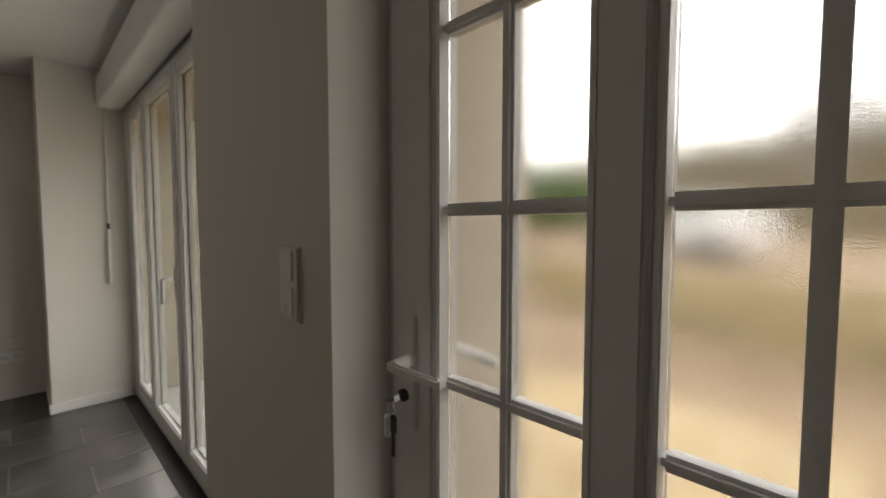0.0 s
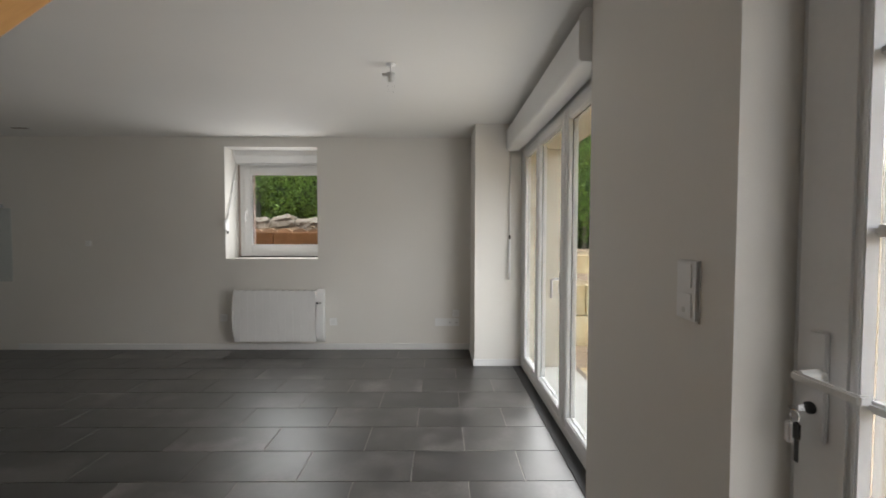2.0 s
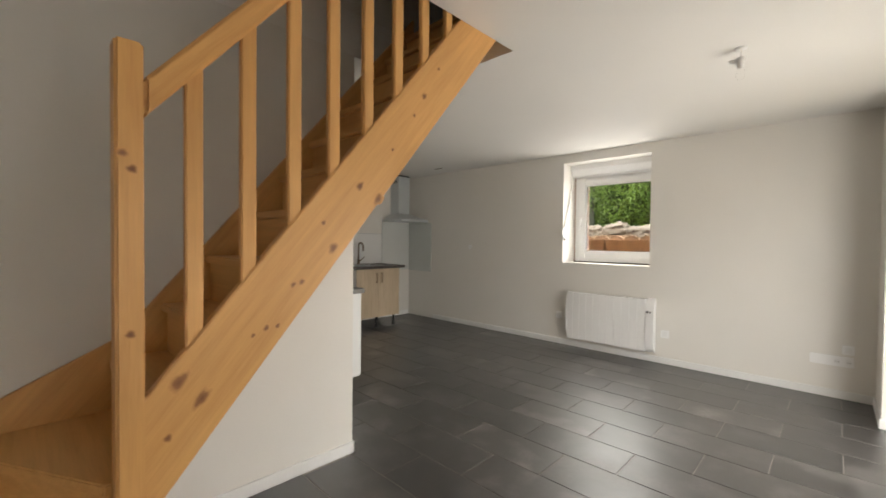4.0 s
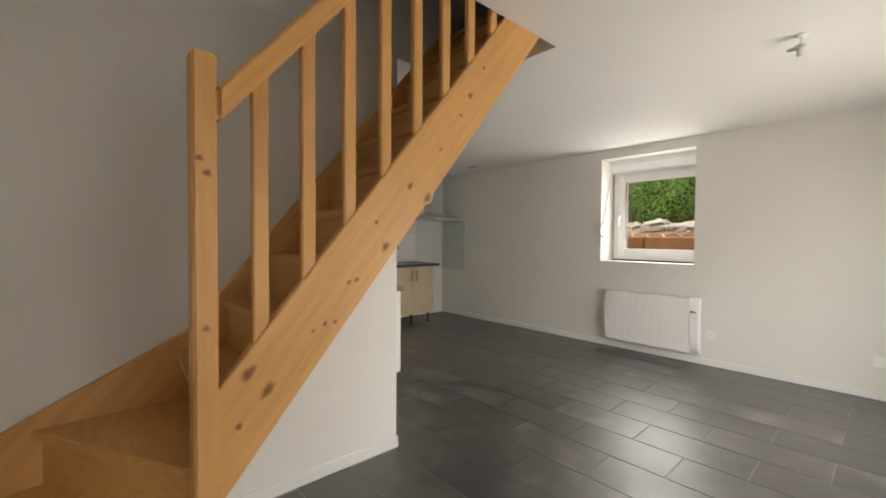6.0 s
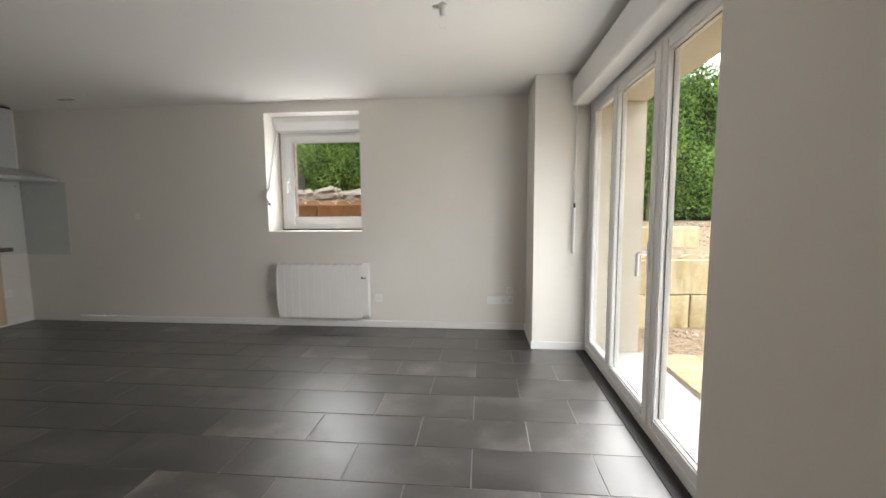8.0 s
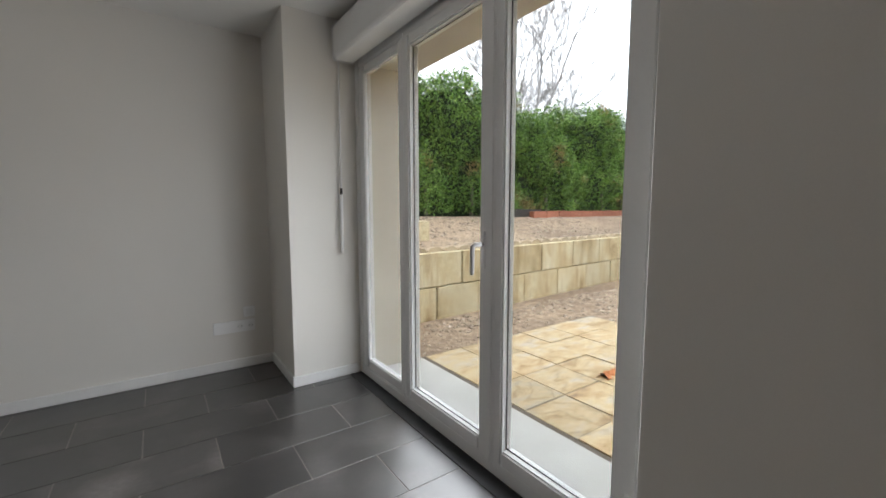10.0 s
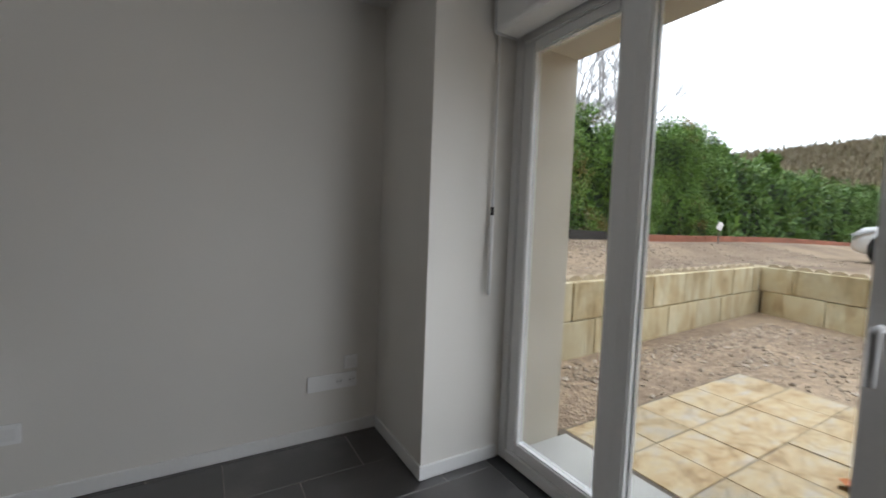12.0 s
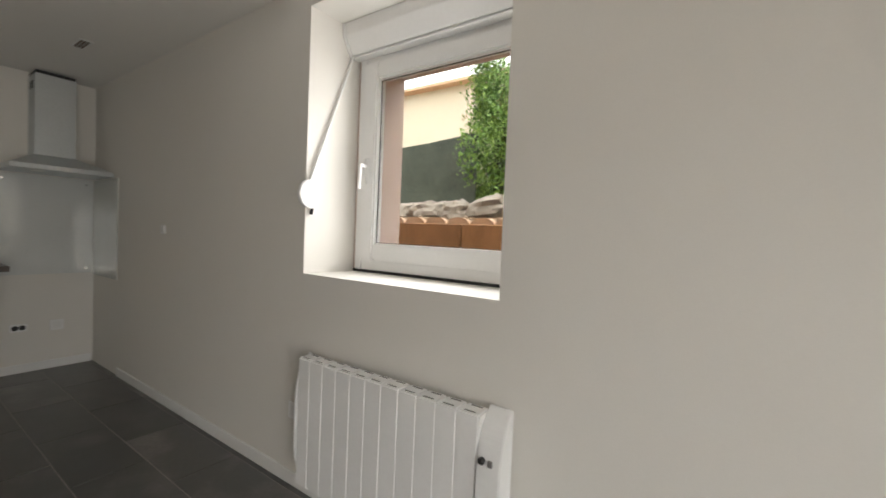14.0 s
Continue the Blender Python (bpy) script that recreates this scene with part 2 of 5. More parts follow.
def part(name, bm, mat, parent=None, label="", smooth=False):
    me = bpy.data.meshes.new(name)
    bm.to_mesh(me)
    bm.free()
    me.materials.append(mat)
    if smooth:
        for p in me.polygons:
            p.use_smooth = True
    ob = new(name, me)
    if parent is not None:
        ob.parent = parent
        ob.matrix_parent_inverse = parent.matrix_basis.inverted()
    if label:
        ob["label"] = label
    return ob


def thing(name, at, label, category, group=""):
    ob = new(name)
    ob.empty_display_size = 0.1
    ob.matrix_basis = Matrix.Translation(at)
    return tagged(ob, label, category, group)


def structure(name, bm, mat, label, category):
    return tagged(part(name, bm, mat), label, category, kind="structure")

# ---- large structure ----
H, TOP = 2.366, 2.62
structure("floor", boxes((-5.75, 0.56, -1.3, 4.3, -0.15, -0.003)), GROUT, "grey stoneware floor with pale grout joints", "floor")
structure("ceiling", boxes((-1.568, 0.95, -1.3, 4.4, H, TOP), (-5.75, -2.30, -1.3, 4.4, H, TOP), (-2.30, -1.568, 1.39, 4.4, H, TOP)), CEILING,
          "white painted ceiling with an open stairwell", "ceiling")
structure("wall_north", joined(boxes((-5.75, -2.69, 4.157, 4.47, 0, H), (-1.50, 0.56, 4.157, 4.47, 0, H), (-2.69, -1.50, 4.157, 4.47, 0, 1.022), (-2.69, -1.50, 4.157, 4.47, 2.258, H)), prism([(-1.668, 4.157), (-1.50, 4.157), (-1.50, 4.47), (-1.54, 4.47)], 1.022, 2.258)),
          PLASTER, "white painted wall with a deep window recess", "wall")
structure("wall_west", boxes((-5.75, -5.607, 0.7, 4.157, 0, H)), PLASTER, "white painted kitchen wall", "wall")
structure("wall_kitchen", boxes((-5.607, -2.40, 0.70, 0.807, 0, H)), PLASTER, "white painted wall behind the kitchen unit", "wall")
structure("wall_stair", boxes((-2.40, -2.29, -1.2, 0.807, 0, H), (-2.40, -2.30, -1.2, 2.4, TOP, 4.9)), PLASTER, "white painted wall beside the stairs", "wall")
structure("wall_south", boxes((-2.40, 0.95, -1.3, -1.2, 0, H)), PLASTER, "plain white wall", "wall")
structure("wall_stairwell", boxes((-0.70, -0.60, -1.2, 2.4, TOP, 4.9), (-2.40, -0.60, 2.4, 2.5, TOP, 4.9), (-2.40, -0.60, -1.3, -1.2, H, 4.9), (-2.40, -0.60, -1.3, 2.5, 4.9, 5.0)),
          PLASTER, "plain white upper stairwell walls", "wall")
structure("wall_corner", boxes((0.035, 0.56, 3.583, 4.157, 0, H)), PLASTER, "white painted corner pillar beside the glazed doors", "wall")
structure("wall_pier", prism([(0.30, 0.44), (0.382, 1.485), (0.395, 1.493), (0.485, 1.495), (0.56, 1.495), (0.56, 0.46), (0.437, 0.462)], 0, H), PLASTER,
          "white painted pier between entrance door and glazed doors", "wall")
structure("wall_east", boxes((0.30, 0.56, -1.2, -0.545, 0, H), (0.437, 0.56, -0.545, 0.46, 2.13, H), (0.47, 0.56, 1.495, 3.583, 2.13, H)), PLASTER, "white painted wall over the doors", "wall")

RENDER = two_scale("pale_lime_render", (0.44, 0.40, 0.33), (0.60, 0.555, 0.48), 2.2, 40.0, 0.9, 0.4, 0.004)
PINK = two_scale("pink_stone_reveal", (0.46, 0.34, 0.29), (0.60, 0.47, 0.41), 2.5, 50.0, 0.9, 0.4, 0.004)
CONCRETE = two_scale("pale_concrete", (0.36, 0.35, 0.325), (0.50, 0.49, 0.46), 3.0, 60.0, 0.85, 0.4, 0.003)
structure("facade_east", boxes((0.56, 0.95, 3.60, 4.75, -0.3, 5.2), (0.56, 0.95, 0.46, 1.495, -0.3, 5.2), (0.56, 0.95, -3.0, -0.545, -0.3, 5.2), (0.56, 0.95, 1.495, 3.60, 2.13, 5.2),
          (0.56, 0.95, -0.545, 0.46, 2.13, 5.2)), RENDER, "pale beige rendered outer wall", "facade")
structure("facade_north", boxes((-5.9, -2.62, 4.47, 4.75, -0.3, 5.2), (-1.58, 0.56, 4.47, 4.75, -0.3, 5.2), (-2.62, -1.58, 4.47, 4.75, -0.3, 1.05), (-2.62, -1.58, 4.47, 4.75, 2.1, 5.2)), PINK,
          "pinkish rendered outer wall round the small window", "facade")
structure("window_sill", box(0.56, 1.02, 1.495, 3.60, -0.12, -0.015, 0.008), CONCRETE, "pale concrete threshold outside the glazed doors", "sill")


def skirting(x0, x1, y0, y1, name="baseboard"):
    structure(name, box(x0, x1, y0, y1, 0.0, 0.068, 0.003, 1), TRIM, "white painted low skirting board", "baseboard")


skirting(-5.0, 0.035, 4.144, 4.157)
skirting(-5.594, -5.607, 3.58, 4.144)
skirting(0.022, 0.035, 3.583, 4.144)
skirting(0.022, 0.47, 3.570, 3.583)
skirting(-2.277, -2.29, -0.45, 0.820)
skirting(-2.35, -2.277, 0.807, 0.820)

# ---- glazed doors to the terrace ----


def frame_ring(y0, y1, z0, z1, wide, x0, x1, bevel=0.006, low=None):
    """Four mitre-less members round an opening in the plane x = const."""
    low = low or wide
    return joined(box(x0, x1, y0, y0 + wide, z0, z1, bevel), box(x0, x1, y1 - wide, y1, z0, z1, bevel),
                  box(x0 + 0.001, x1 - 0.001, y0 + wide, y1 - wide, z0, z0 + low, bevel), box(x0 + 0.001, x1 - 0.001, y0 + wide, y1 - wide, z1 - wide, z1, bevel))


def pane_part(name, bm, mat, parent, label=""):
    ob = part(name, bm, mat, parent, label)
    ob.visible_shadow = False
    return ob


def terrace_doors():
    t = thing("window_1", (0.52, 2.57, 0), "white plastic glazed terrace doors with a fixed side light", "glazed door")
    t["kind"] = "structure"
    part("outer_frame", frame_ring(1.495, 3.583, 0.0, 2.13, 0.055, 0.49, 0.56, 0.006, 0.06), PVC, t)
    part("mullion", box(0.488, 0.561, 2.927, 2.985, 0.06, 2.075, 0.006), PVC, t)
    part("fixed_sash", joined(box(0.497, 0.552, 3.455, 3.528, 0.06, 2.075, 0.007), box(0.497, 0.552, 2.985, 2.997, 0.06, 2.075, 0.004), box(0.498, 0.551, 2.997, 3.455, 0.06, 0.125, 0.007), box(0.498, 0.551, 2.997, 3.455, 2.02, 2.075, 0.007)), PVC, t)
    for name, y0, y1 in (("door_leaf", 2.195, 2.927), ("door_leaf", 1.552, 2.195)):
        leaf = part(name, joined(frame_ring(y0 + 0.003, y1 - 0.003, 0.063, 2.072, 0.07, 0.478, 0.545, 0.008, 0.08), frame_ring(y0 - (0.010 if y0 < 2 else 0.0), y1 + (0.010 if y1 > 2.5 else 0.0), 0.052, 2.083, 0.03, 0.4765, 0.4875, 0.003)), PVC, t)
        part("gasket", frame_ring(y0 + 0.0725, y1 - 0.0725, 0.1425, 2.0025, 0.004, 0.5085, 0.5115, 0), RUBBER, leaf)
        pane_part("pane", box(0.512, 0.516, y0 + 0.0735, y1 - 0.0735, 0.1435, 2.0015), PANE, leaf)
        for z in (0.25, 1.95):
            if y1 < 2.2:
                part("hinge", tube([(0.474, y0 + 0.012, z - 0.04), (0.474, y0 + 0.012, z + 0.04)], 0.009, 10), PVC, leaf, "", True)
    pane_part("pane", box(0.522, 0.526, 2.998, 3.454, 0.126, 2.019), PANE, t)
    part("meeting_cover", box(0.472, 0.482, 2.178, 2.212, 0.07, 2.07, 0.004), PVC, t)
    plate = part("handle_plate", box(0.469, 0.479, 2.225, 2.253, 0.90, 1.06, 0.004), PVC, t)
    part("handle", joined(tube([(0.472, 2.239, 1.005), (0.425, 2.239, 1.005), (0.417, 2.239, 0.998), (0.415, 2.239, 0.88)], [0.0095, 0.0095, 0.010, 0.0085], 12)), GREY_TOP, plate, "grey lever handle pointing down", True)
    # Flat black strip between the tile edge and the door frame.
    part("threshold_gasket", box(0.408, 0.492, 1.50, 3.57, -0.002, 0.003), RUBBER, t, "flat black strip along the foot of the doors")


terrace_doors()


def shutter_box(name, bm, ends, label):
    t = thing(name, ends[0], label, "shutter box")
    part("casing", bm, PVC, t)
    return t


sb = shutter_box("shutter_box", prism([(0.345, 2.10), (0.335, 2.115), (0.335, 2.295), (0.365, 2.335), (0.47, 2.345), (0.47, 2.10)], 1.52, 3.545, "y", 0.004), [(0.4, 2.5, 2.1)],
                 "white plastic roller shutter box over the terrace doors")
part("end_cap", prism([(0.34, 2.095), (0.33, 2.11), (0.33, 2.30), (0.36, 2.34), (0.47, 2.35), (0.47, 2.095)], 3.545, 3.556, "y", 0.002), PVC, sb)
part("end_cap", prism([(0.34, 2.095), (0.33, 2.11), (0.33, 2.30), (0.36, 2.34), (0.47, 2.35), (0.47, 2.095)], 1.509, 1.52, "y", 0.002), PVC, sb)


def shutter_crank():
    t = thing("shutter_crank", (0.37, 3.56, 1.6), "white shutter crank rod hanging on the reveal", "crank rod")
    part("rod", tube([(0.375, 3.565, 2.10), (0.372, 3.562, 1.26)], 0.006, 8), PVC, t, "", True)
    part("joint", tube([(0.372, 3.562, 1.29), (0.371, 3.560, 1.24)], 0.008, 10), BLACK, t, "", True)
    part("grip", tube([(0.371, 3.560, 1.25), (0.368, 3.558, 1.05), (0.367, 3.558, 0.86)], [0.010, 0.011, 0.010], 10), PVC, t, "", True)
    part("clip", box(0.36, 0.385, 3.562, 3.583, 1.16, 1.19, 0.003), PVC, t)


shutter_crank()

# ---- entrance door ----


def entrance_door():
    t = thing("door_1", (0.47, 0, 0), "white glazed entrance door with glazing bars and misted panes", "door")
    t["kind"] = "structure"
    part("door_frame", joined(box(0.445, 0.52, 0.452, 0.46, 0, 2.13, 0.001), box(0.437, 0.52, -0.545, -0.515, 0, 2.13, 0.004), box(0.438, 0.519, -0.515, 0.452, 2.09, 2.13, 0.004)), DOOR_PAINT, t)
    bars = (0.66, 0.985, 1.30, 1.615)
    for y0, y1, main in ((-0.024, 0.451, True), (-0.515, -0.026, False)):
        stile = 0.116 if main else 0.003
        right = 0.064
        leaf = part("door_leaf", joined(box(0.440, 0.505, y1 - stile, y1, 0.012, 2.085, 0.006), box(0.440, 0.505, y0, y0 + (right if main else 0.188), 0.012, 2.085, 0.006),
                                        box(0.441, 0.504, y0 + 0.04, y1 - 0.04, 0.012, 0.36, 0.006), box(0.441, 0.504, y0 + 0.04, y1 - 0.04, 1.93, 2.085, 0.006)), DOOR_PAINT, t)
        g0, g1 = y0 + (right if main else 0.188), y1 - stile
        part("glazing_bead", frame_ring(g0 - 0.001, g1 + 0.001, 0.359, 1.931, 0.013, 0.4445, 0.498, 0.003), DOOR_PAINT, leaf)
        pane_part("pane", box(0.470, 0.475, g0 + 0.014, g1 - 0.014, 0.374, 1.916), FOGGED, leaf, "glass pane misted with condensation")
        mid = (g0 + g1) / 2
        part("glazing_bar", box(0.455, 0.490, mid - 0.011, mid + 0.011, 0.374, 1.916, 0.006), DOOR_PAINT, leaf)
        for z in bars:
            part("glazing_bar", box(0.456, 0.489, g0 + 0.012, g1 - 0.012, z - 0.011, z + 0.011, 0.006), DOOR_PAINT, leaf)
        if main:
            plate = part("lock_plate", box(0.431, 0.441, 0.372, 0.412, 0.885, 1.105, 0.004), DOOR_PAINT, leaf)
            part("handle", joined(tube([(0.436, 0.385, 1.018), (0.392, 0.385, 1.018)], [0.013, 0.010], 14), box(0.381, 0.391, 0.262, 0.396, 1.008, 1.026, 0.004), box(0.383, 0.404, 0.262, 0.271, 1.008, 1.026, 0.003)), PVC, plate, "flat white lever handle")
            part("outer_handle", tube([(0.505, 0.385, 1.018), (0.55, 0.385, 1.018), (0.556, 0.375, 1.018), (0.556, 0.275, 1.008)], [0.012, 0.012, 0.011, 0.010], 12), PVC, plate, "", True)
            part("cylinder", tube([(0.440, 0.400, 0.948), (0.424, 0.400, 0.948)], 0.012, 12), BLACK, plate, "dark lock cylinder", True)
    k = thing("key_bunch", (0.424, 0.398, 0.93), "small key bunch hanging from the door lock", "keys")
    part("key", joined(box(0.404, 0.426, 0.3965, 0.3995, 0.926, 0.938), lathe([(0.001, -0.001), (0.012, -0.001), (0.012, 0.001), (0.001, 0.001)], (0.398, 0.398, 0.932), 14)), CHROME, k)
    ring = [(0.398 + 0.0, 0.398 + 0.011 * math.sin(a), 0.916 + 0.011 * math.cos(a)) for a in (2 * math.pi * i / 14 for i in range(15))]
    part("ring", tube(ring, 0.0014, 6), CHROME, k)
    part("fob", box(0.394, 0.404, 0.404, 0.420, 0.855, 0.900, 0.004), PVC, k)
    part("key", joined(box(0.395, 0.402, 0.384, 0.402, 0.868, 0.905, 0.004), box(0.397, 0.400, 0.388, 0.398, 0.825, 0.870, 0.001)), BLACK, k, "black headed key")
    k.matrix_basis = Matrix.Translation((0.424, 0.400, 0.946))


entrance_door()

# ---- small window in the recess ----


def ring_y(x0, x1, z0, z1, wide, y0, y1, bevel=0.006):
    return joined(box(x0, x0 + wide, y0, y1, z0, z1, bevel), box(x1 - wide, x1, y0, y1, z0, z1, bevel),
                  box(x0 + wide, x1 - wide, y0 + 0.001, y1 - 0.001, z0, z0 + wide, bevel), box(x0 + wide, x1 - wide, y0 + 0.001, y1 - 0.001, z1 - wide, z1, bevel))


def small_window():
    t = thing("window_2", (-2.18, 4.47, 1.03), "small white plastic casement window in a deep recess", "window")
    t["kind"] = "structure"
    part("window_frame", ring_y(-2.668, -1.545, 1.034, 2.13, 0.055, 4.452, 4.53), PVC, t)
    part("gap", box(-2.68, -1.55, 4.458, 4.52, 1.0222, 1.036), RUBBER, t, "dark joint under the window frame")
    sash = part("sash", ring_y(-2.612, -1.600, 1.085, 2.078, 0.088, 4.432, 4.50, 0.009), PVC, t)
    part("gasket", ring_y(-2.5225, -1.6895, 1.1745, 1.9885, 0.004, 4.462, 4.4655, 0), RUBBER, sash)
    pane_part("pane", box(-2.5215, -1.6905, 4.466, 4.470, 1.1755, 1.9875), PANE, sash)
    part("handle", joined(box(-2.588, -2.561, 4.424, 4.433, 1.47, 1.60, 0.004), tube([(-2.575, 4.43, 1.56), (-2.575, 4.39, 1.56), (-2.575, 4.384, 1.55), (-2.575, 4.382, 1.44)], [0.009, 0.009, 0.009, 0.008], 10)), PVC, sash, "", True)
    part("outer_sill", box(-2.62, -1.58, 4.53, 4.80, 1.03, 1.06, 0.004), CONCRETE, t)
    s = thing("shutter_box", (-2.18, 4.40, 2.15), "white roller shutter box at the top of the window recess", "shutter box")
    part("casing", prism([(4.345, 2.2575), (4.35, 2.20), (4.395, 2.118), (4.455, 2.112), (4.455, 2.2575)], -2.674, -1.604, "x", 0.003), PVC, s)
    for x0, x1 in ((-2.689, -2.675), (-1.603, -1.590)):
        part("end_cap", prism([(4.340, 2.2575), (4.345, 2.20), (4.390, 2.113), (4.455, 2.108), (4.455, 2.2575)], x0, x1, "x", 0.002), PVC, s)
    part("bottom_lip", box(-2.67, -1.60, 4.40, 4.452, 2.104, 2.112, 0.002), PVC, s)
    w = thing("shutter_strap", (-2.68, 4.17, 1.4), "white shutter strap winder on the recess edge", "strap winder")
    half = [(4.170 - 0.062 * math.sin(a), 1.395 + 0.068 * math.cos(a)) for a in (math.pi * i / 14 for i in range(15))]
    part("winder_case", prism([(4.200, 1.463)] + half + [(4.200, 1.327)], -2.6885, -2.666, "x", 0.004), PVC, w)
    part("strap", prism([(4.165, 1.46), (4.41, 2.13), (4.418, 2.128), (4.173, 1.457)], -2.684, -2.668, "x"), TRIM, w)
    part("strap_tail", tube([(-2.677, 4.185, 1.33), (-2.677, 4.18, 1.30)], 0.008, 8), BLACK, w)


small_window()

# ---- staircase ----
SLOPE = math.atan(1.2)
ALONG = Matrix.Rotation(-(math.pi / 2 - SLOPE), 4, "X")


def slanted(name, outline, x0, x1, parent, bevel=0.004, mat=None):
    """A board whose grain runs up the flight; outline in y, z."""
    bm = prism(outline, x0, x1, "x", bevel)
    bmesh.ops.transform(bm, matrix=ALONG.inverted(), verts=bm.verts)
    ob = part(name, bm, mat or WOOD, parent)
    ob.matrix_basis = ALONG
    return ob


def lying(name, bm, parent, axis="x"):
    """A board whose grain runs along x or y."""
    m = Matrix.Rotation(math.pi / 2, 4, "Y" if axis == "x" else "X")
    bmesh.ops.transform(bm, matrix=m.inverted(), verts=bm.verts)
    ob = part(name, bm, WOOD, parent)
    ob.matrix_basis = m
    return ob


def knot_disc(y, z, ry, rz, x, tilt=0.0):
    bm = bmesh.new()
    rim = bm.verts.layers.float.new("rim")
    c = bm.verts.new((x + 0.0007, y, z))
    rings = []
    for k in (0.45, 0.9, 1.3, 1.75):
        ring = []
        for i in range(16):
            a = 2 * math.pi * i / 16
            r = k * (1 + 0.12 * math.sin(3 * a + y * 40) + 0.07 * math.sin(5 * a + z * 60))
            dy, dz = ry * r * math.cos(a), rz * r * math.sin(a)
            v = bm.verts.new((x + 0.0008 - 0.0005 * k, y + dy * math.cos(tilt) - dz * math.sin(tilt), z + dy * math.sin(tilt) + dz * math.cos(tilt)))
            v[rim] = k * 0.48
            ring.append(v)
        rings.append(ring)
    for i in range(16):
        j = (i + 1) % 16
        bm.faces.new((c, rings[0][i], rings[0][j]))
        for p, q in zip(rings, rings[1:]):
            bm.faces.new((p[i], q[i], q[j], p[j]))
    return bm


def staircase():
    t = thing("staircase", (-1.93, -0.4, 0), "varnished spruce staircase with winders, balusters and knotty stringer", "staircase")
    up = lambda y: 1.24 + 1.2 * y
    low = lambda y: 0.89 + 1.2 * y
    s = slanted("outer_stringer", [(-0.345, up(-0.345)), (1.25, up(1.25)), (1.25, low(1.25)), (-0.345, low(-0.345))], -1.605, -1.570, t)
    for y, z, a, b in ((0.358, 1.49, 0.016, 0.010), (0.448, 1.448, 0.020, 0.013), (0.24, 1.247, 0.017, 0.011), (0.116, 1.128, 0.009, 0.007), (-0.008, 0.983, 0.010, 0.007),
                       (-0.257, 0.863, 0.024, 0.014), (0.20, 1.34, 0.008, 0.006), (0.085, 1.12, 0.009, 0.006), (0.70, 1.93, 0.014, 0.010), (0.64, 1.83, 0.007, 0.006), (0.79, 2.08, 0.008, 0.006),
                       (-0.20, 0.80, 0.026, 0.012), (-0.05, 0.965, 0.007, 0.005), (-0.285, 0.71, 0.010, 0.008), (0.03, 0.985, 0.008, 0.006), (0.52, 1.66, 0.007, 0.005)):
        k = part("knot", knot_disc(y, z, a, b, -1.570, SLOPE), KNOT, s)
    slanted("wall_stringer", [(-1.19, 0.42), (-0.78, 0.64), (-0.30, 0.88), (-0.15, 1.06), (1.25, up(1.25)), (1.25, 2.40), (-0.15, 0.72), (-0.30, 0.50), (-1.19, 0.02)], -2.289, -2.262, t)
    newel = part("newel", box(-1.635, -1.562, -0.402, -0.338, 0.0, 1.80, 0.007), WOOD, t)
    for y, z in ((-0.37, 1.02), (-0.385, 1.50), (-0.365, 1.46)):
        part("knot", knot_disc(y, z, 0.009, 0.008, -1.562), KNOT, newel)
    rail = lambda y: 1.705 + 1.2 * (y + 0.34)
    slanted("handrail", [(-0.338, rail(-0.338)), (0.75, rail(0.75)), (0.75, rail(0.75) - 0.105), (-0.338, rail(-0.338) - 0.105)], -1.617, -1.560, t, 0.010)
    for i in range(9):
        y = -0.215 + 0.1545 * i
        part("baluster", prism([(y - 0.024, up(y - 0.024) - 0.01), (y + 0.024, up(y + 0.024) - 0.01), (y + 0.024, min(rail(y + 0.024) - 0.08, 3.2)), (y - 0.024, min(rail(y - 0.024) - 0.08, 3.2))], -1.602, -1.577, "x", 0.004), WOOD, t)
    for k in range(4, 14):
        z, y = 0.2 * k, (0.2 * k - 1.17) / 1.2
        if k > 4:
            lying("tread", box(-2.27, -1.60, y - 0.02, y + 0.185, z - 0.032, z, 0.006), t)
            lying("riser", box(-2.27, -1.60, y + 0.002, y + 0.016, z - 0.20, z - 0.032), t)
    n = Vector((-1.615, -0.40))
    fans = [(1, [(-1.56, -0.41), (-1.56, -1.19), (-1.97, -1.19), (-1.63, -0.40)], (-1.56, -0.41), (-1.56, -1.19)),
            (2, [(-1.62, -0.42), (-1.93, -1.19), (-2.27, -1.19), (-2.27, -0.72), (-1.64, -0.38)], (-1.63, -0.42), (-1.95, -1.19)),
            (3, [(-1.64, -0.42), (-2.27, -0.77), (-2.27, -0.27), (-1.62, -0.33)], (-1.64, -0.40), (-2.27, -0.75)),
            (4, [(-1.60, -0.38), (-2.27, -0.33), (-2.27, -0.12), (-1.60, -0.12)], (-1.60, -0.35), (-2.27, -0.30))]
    for k, shape, a, b in fans:
        lying("tread", prism(shape, 0.2 * k - 0.034, 0.2 * k, "z", 0.005), t)
        a, b = Vector(a), Vector(b)
        side = Vector((-(b - a).y, (b - a).x)).normalized() * 0.016
        if k > 1:
            a, b = a + side * -0.4, b + side * -0.4
        lying("riser", prism([tuple(a), tuple(b), tuple(b - side), tuple(a - side)], 0.2 * k - 0.2, 0.2 * k - 0.034, "z"), t)


staircase()

# ---- radiator ----


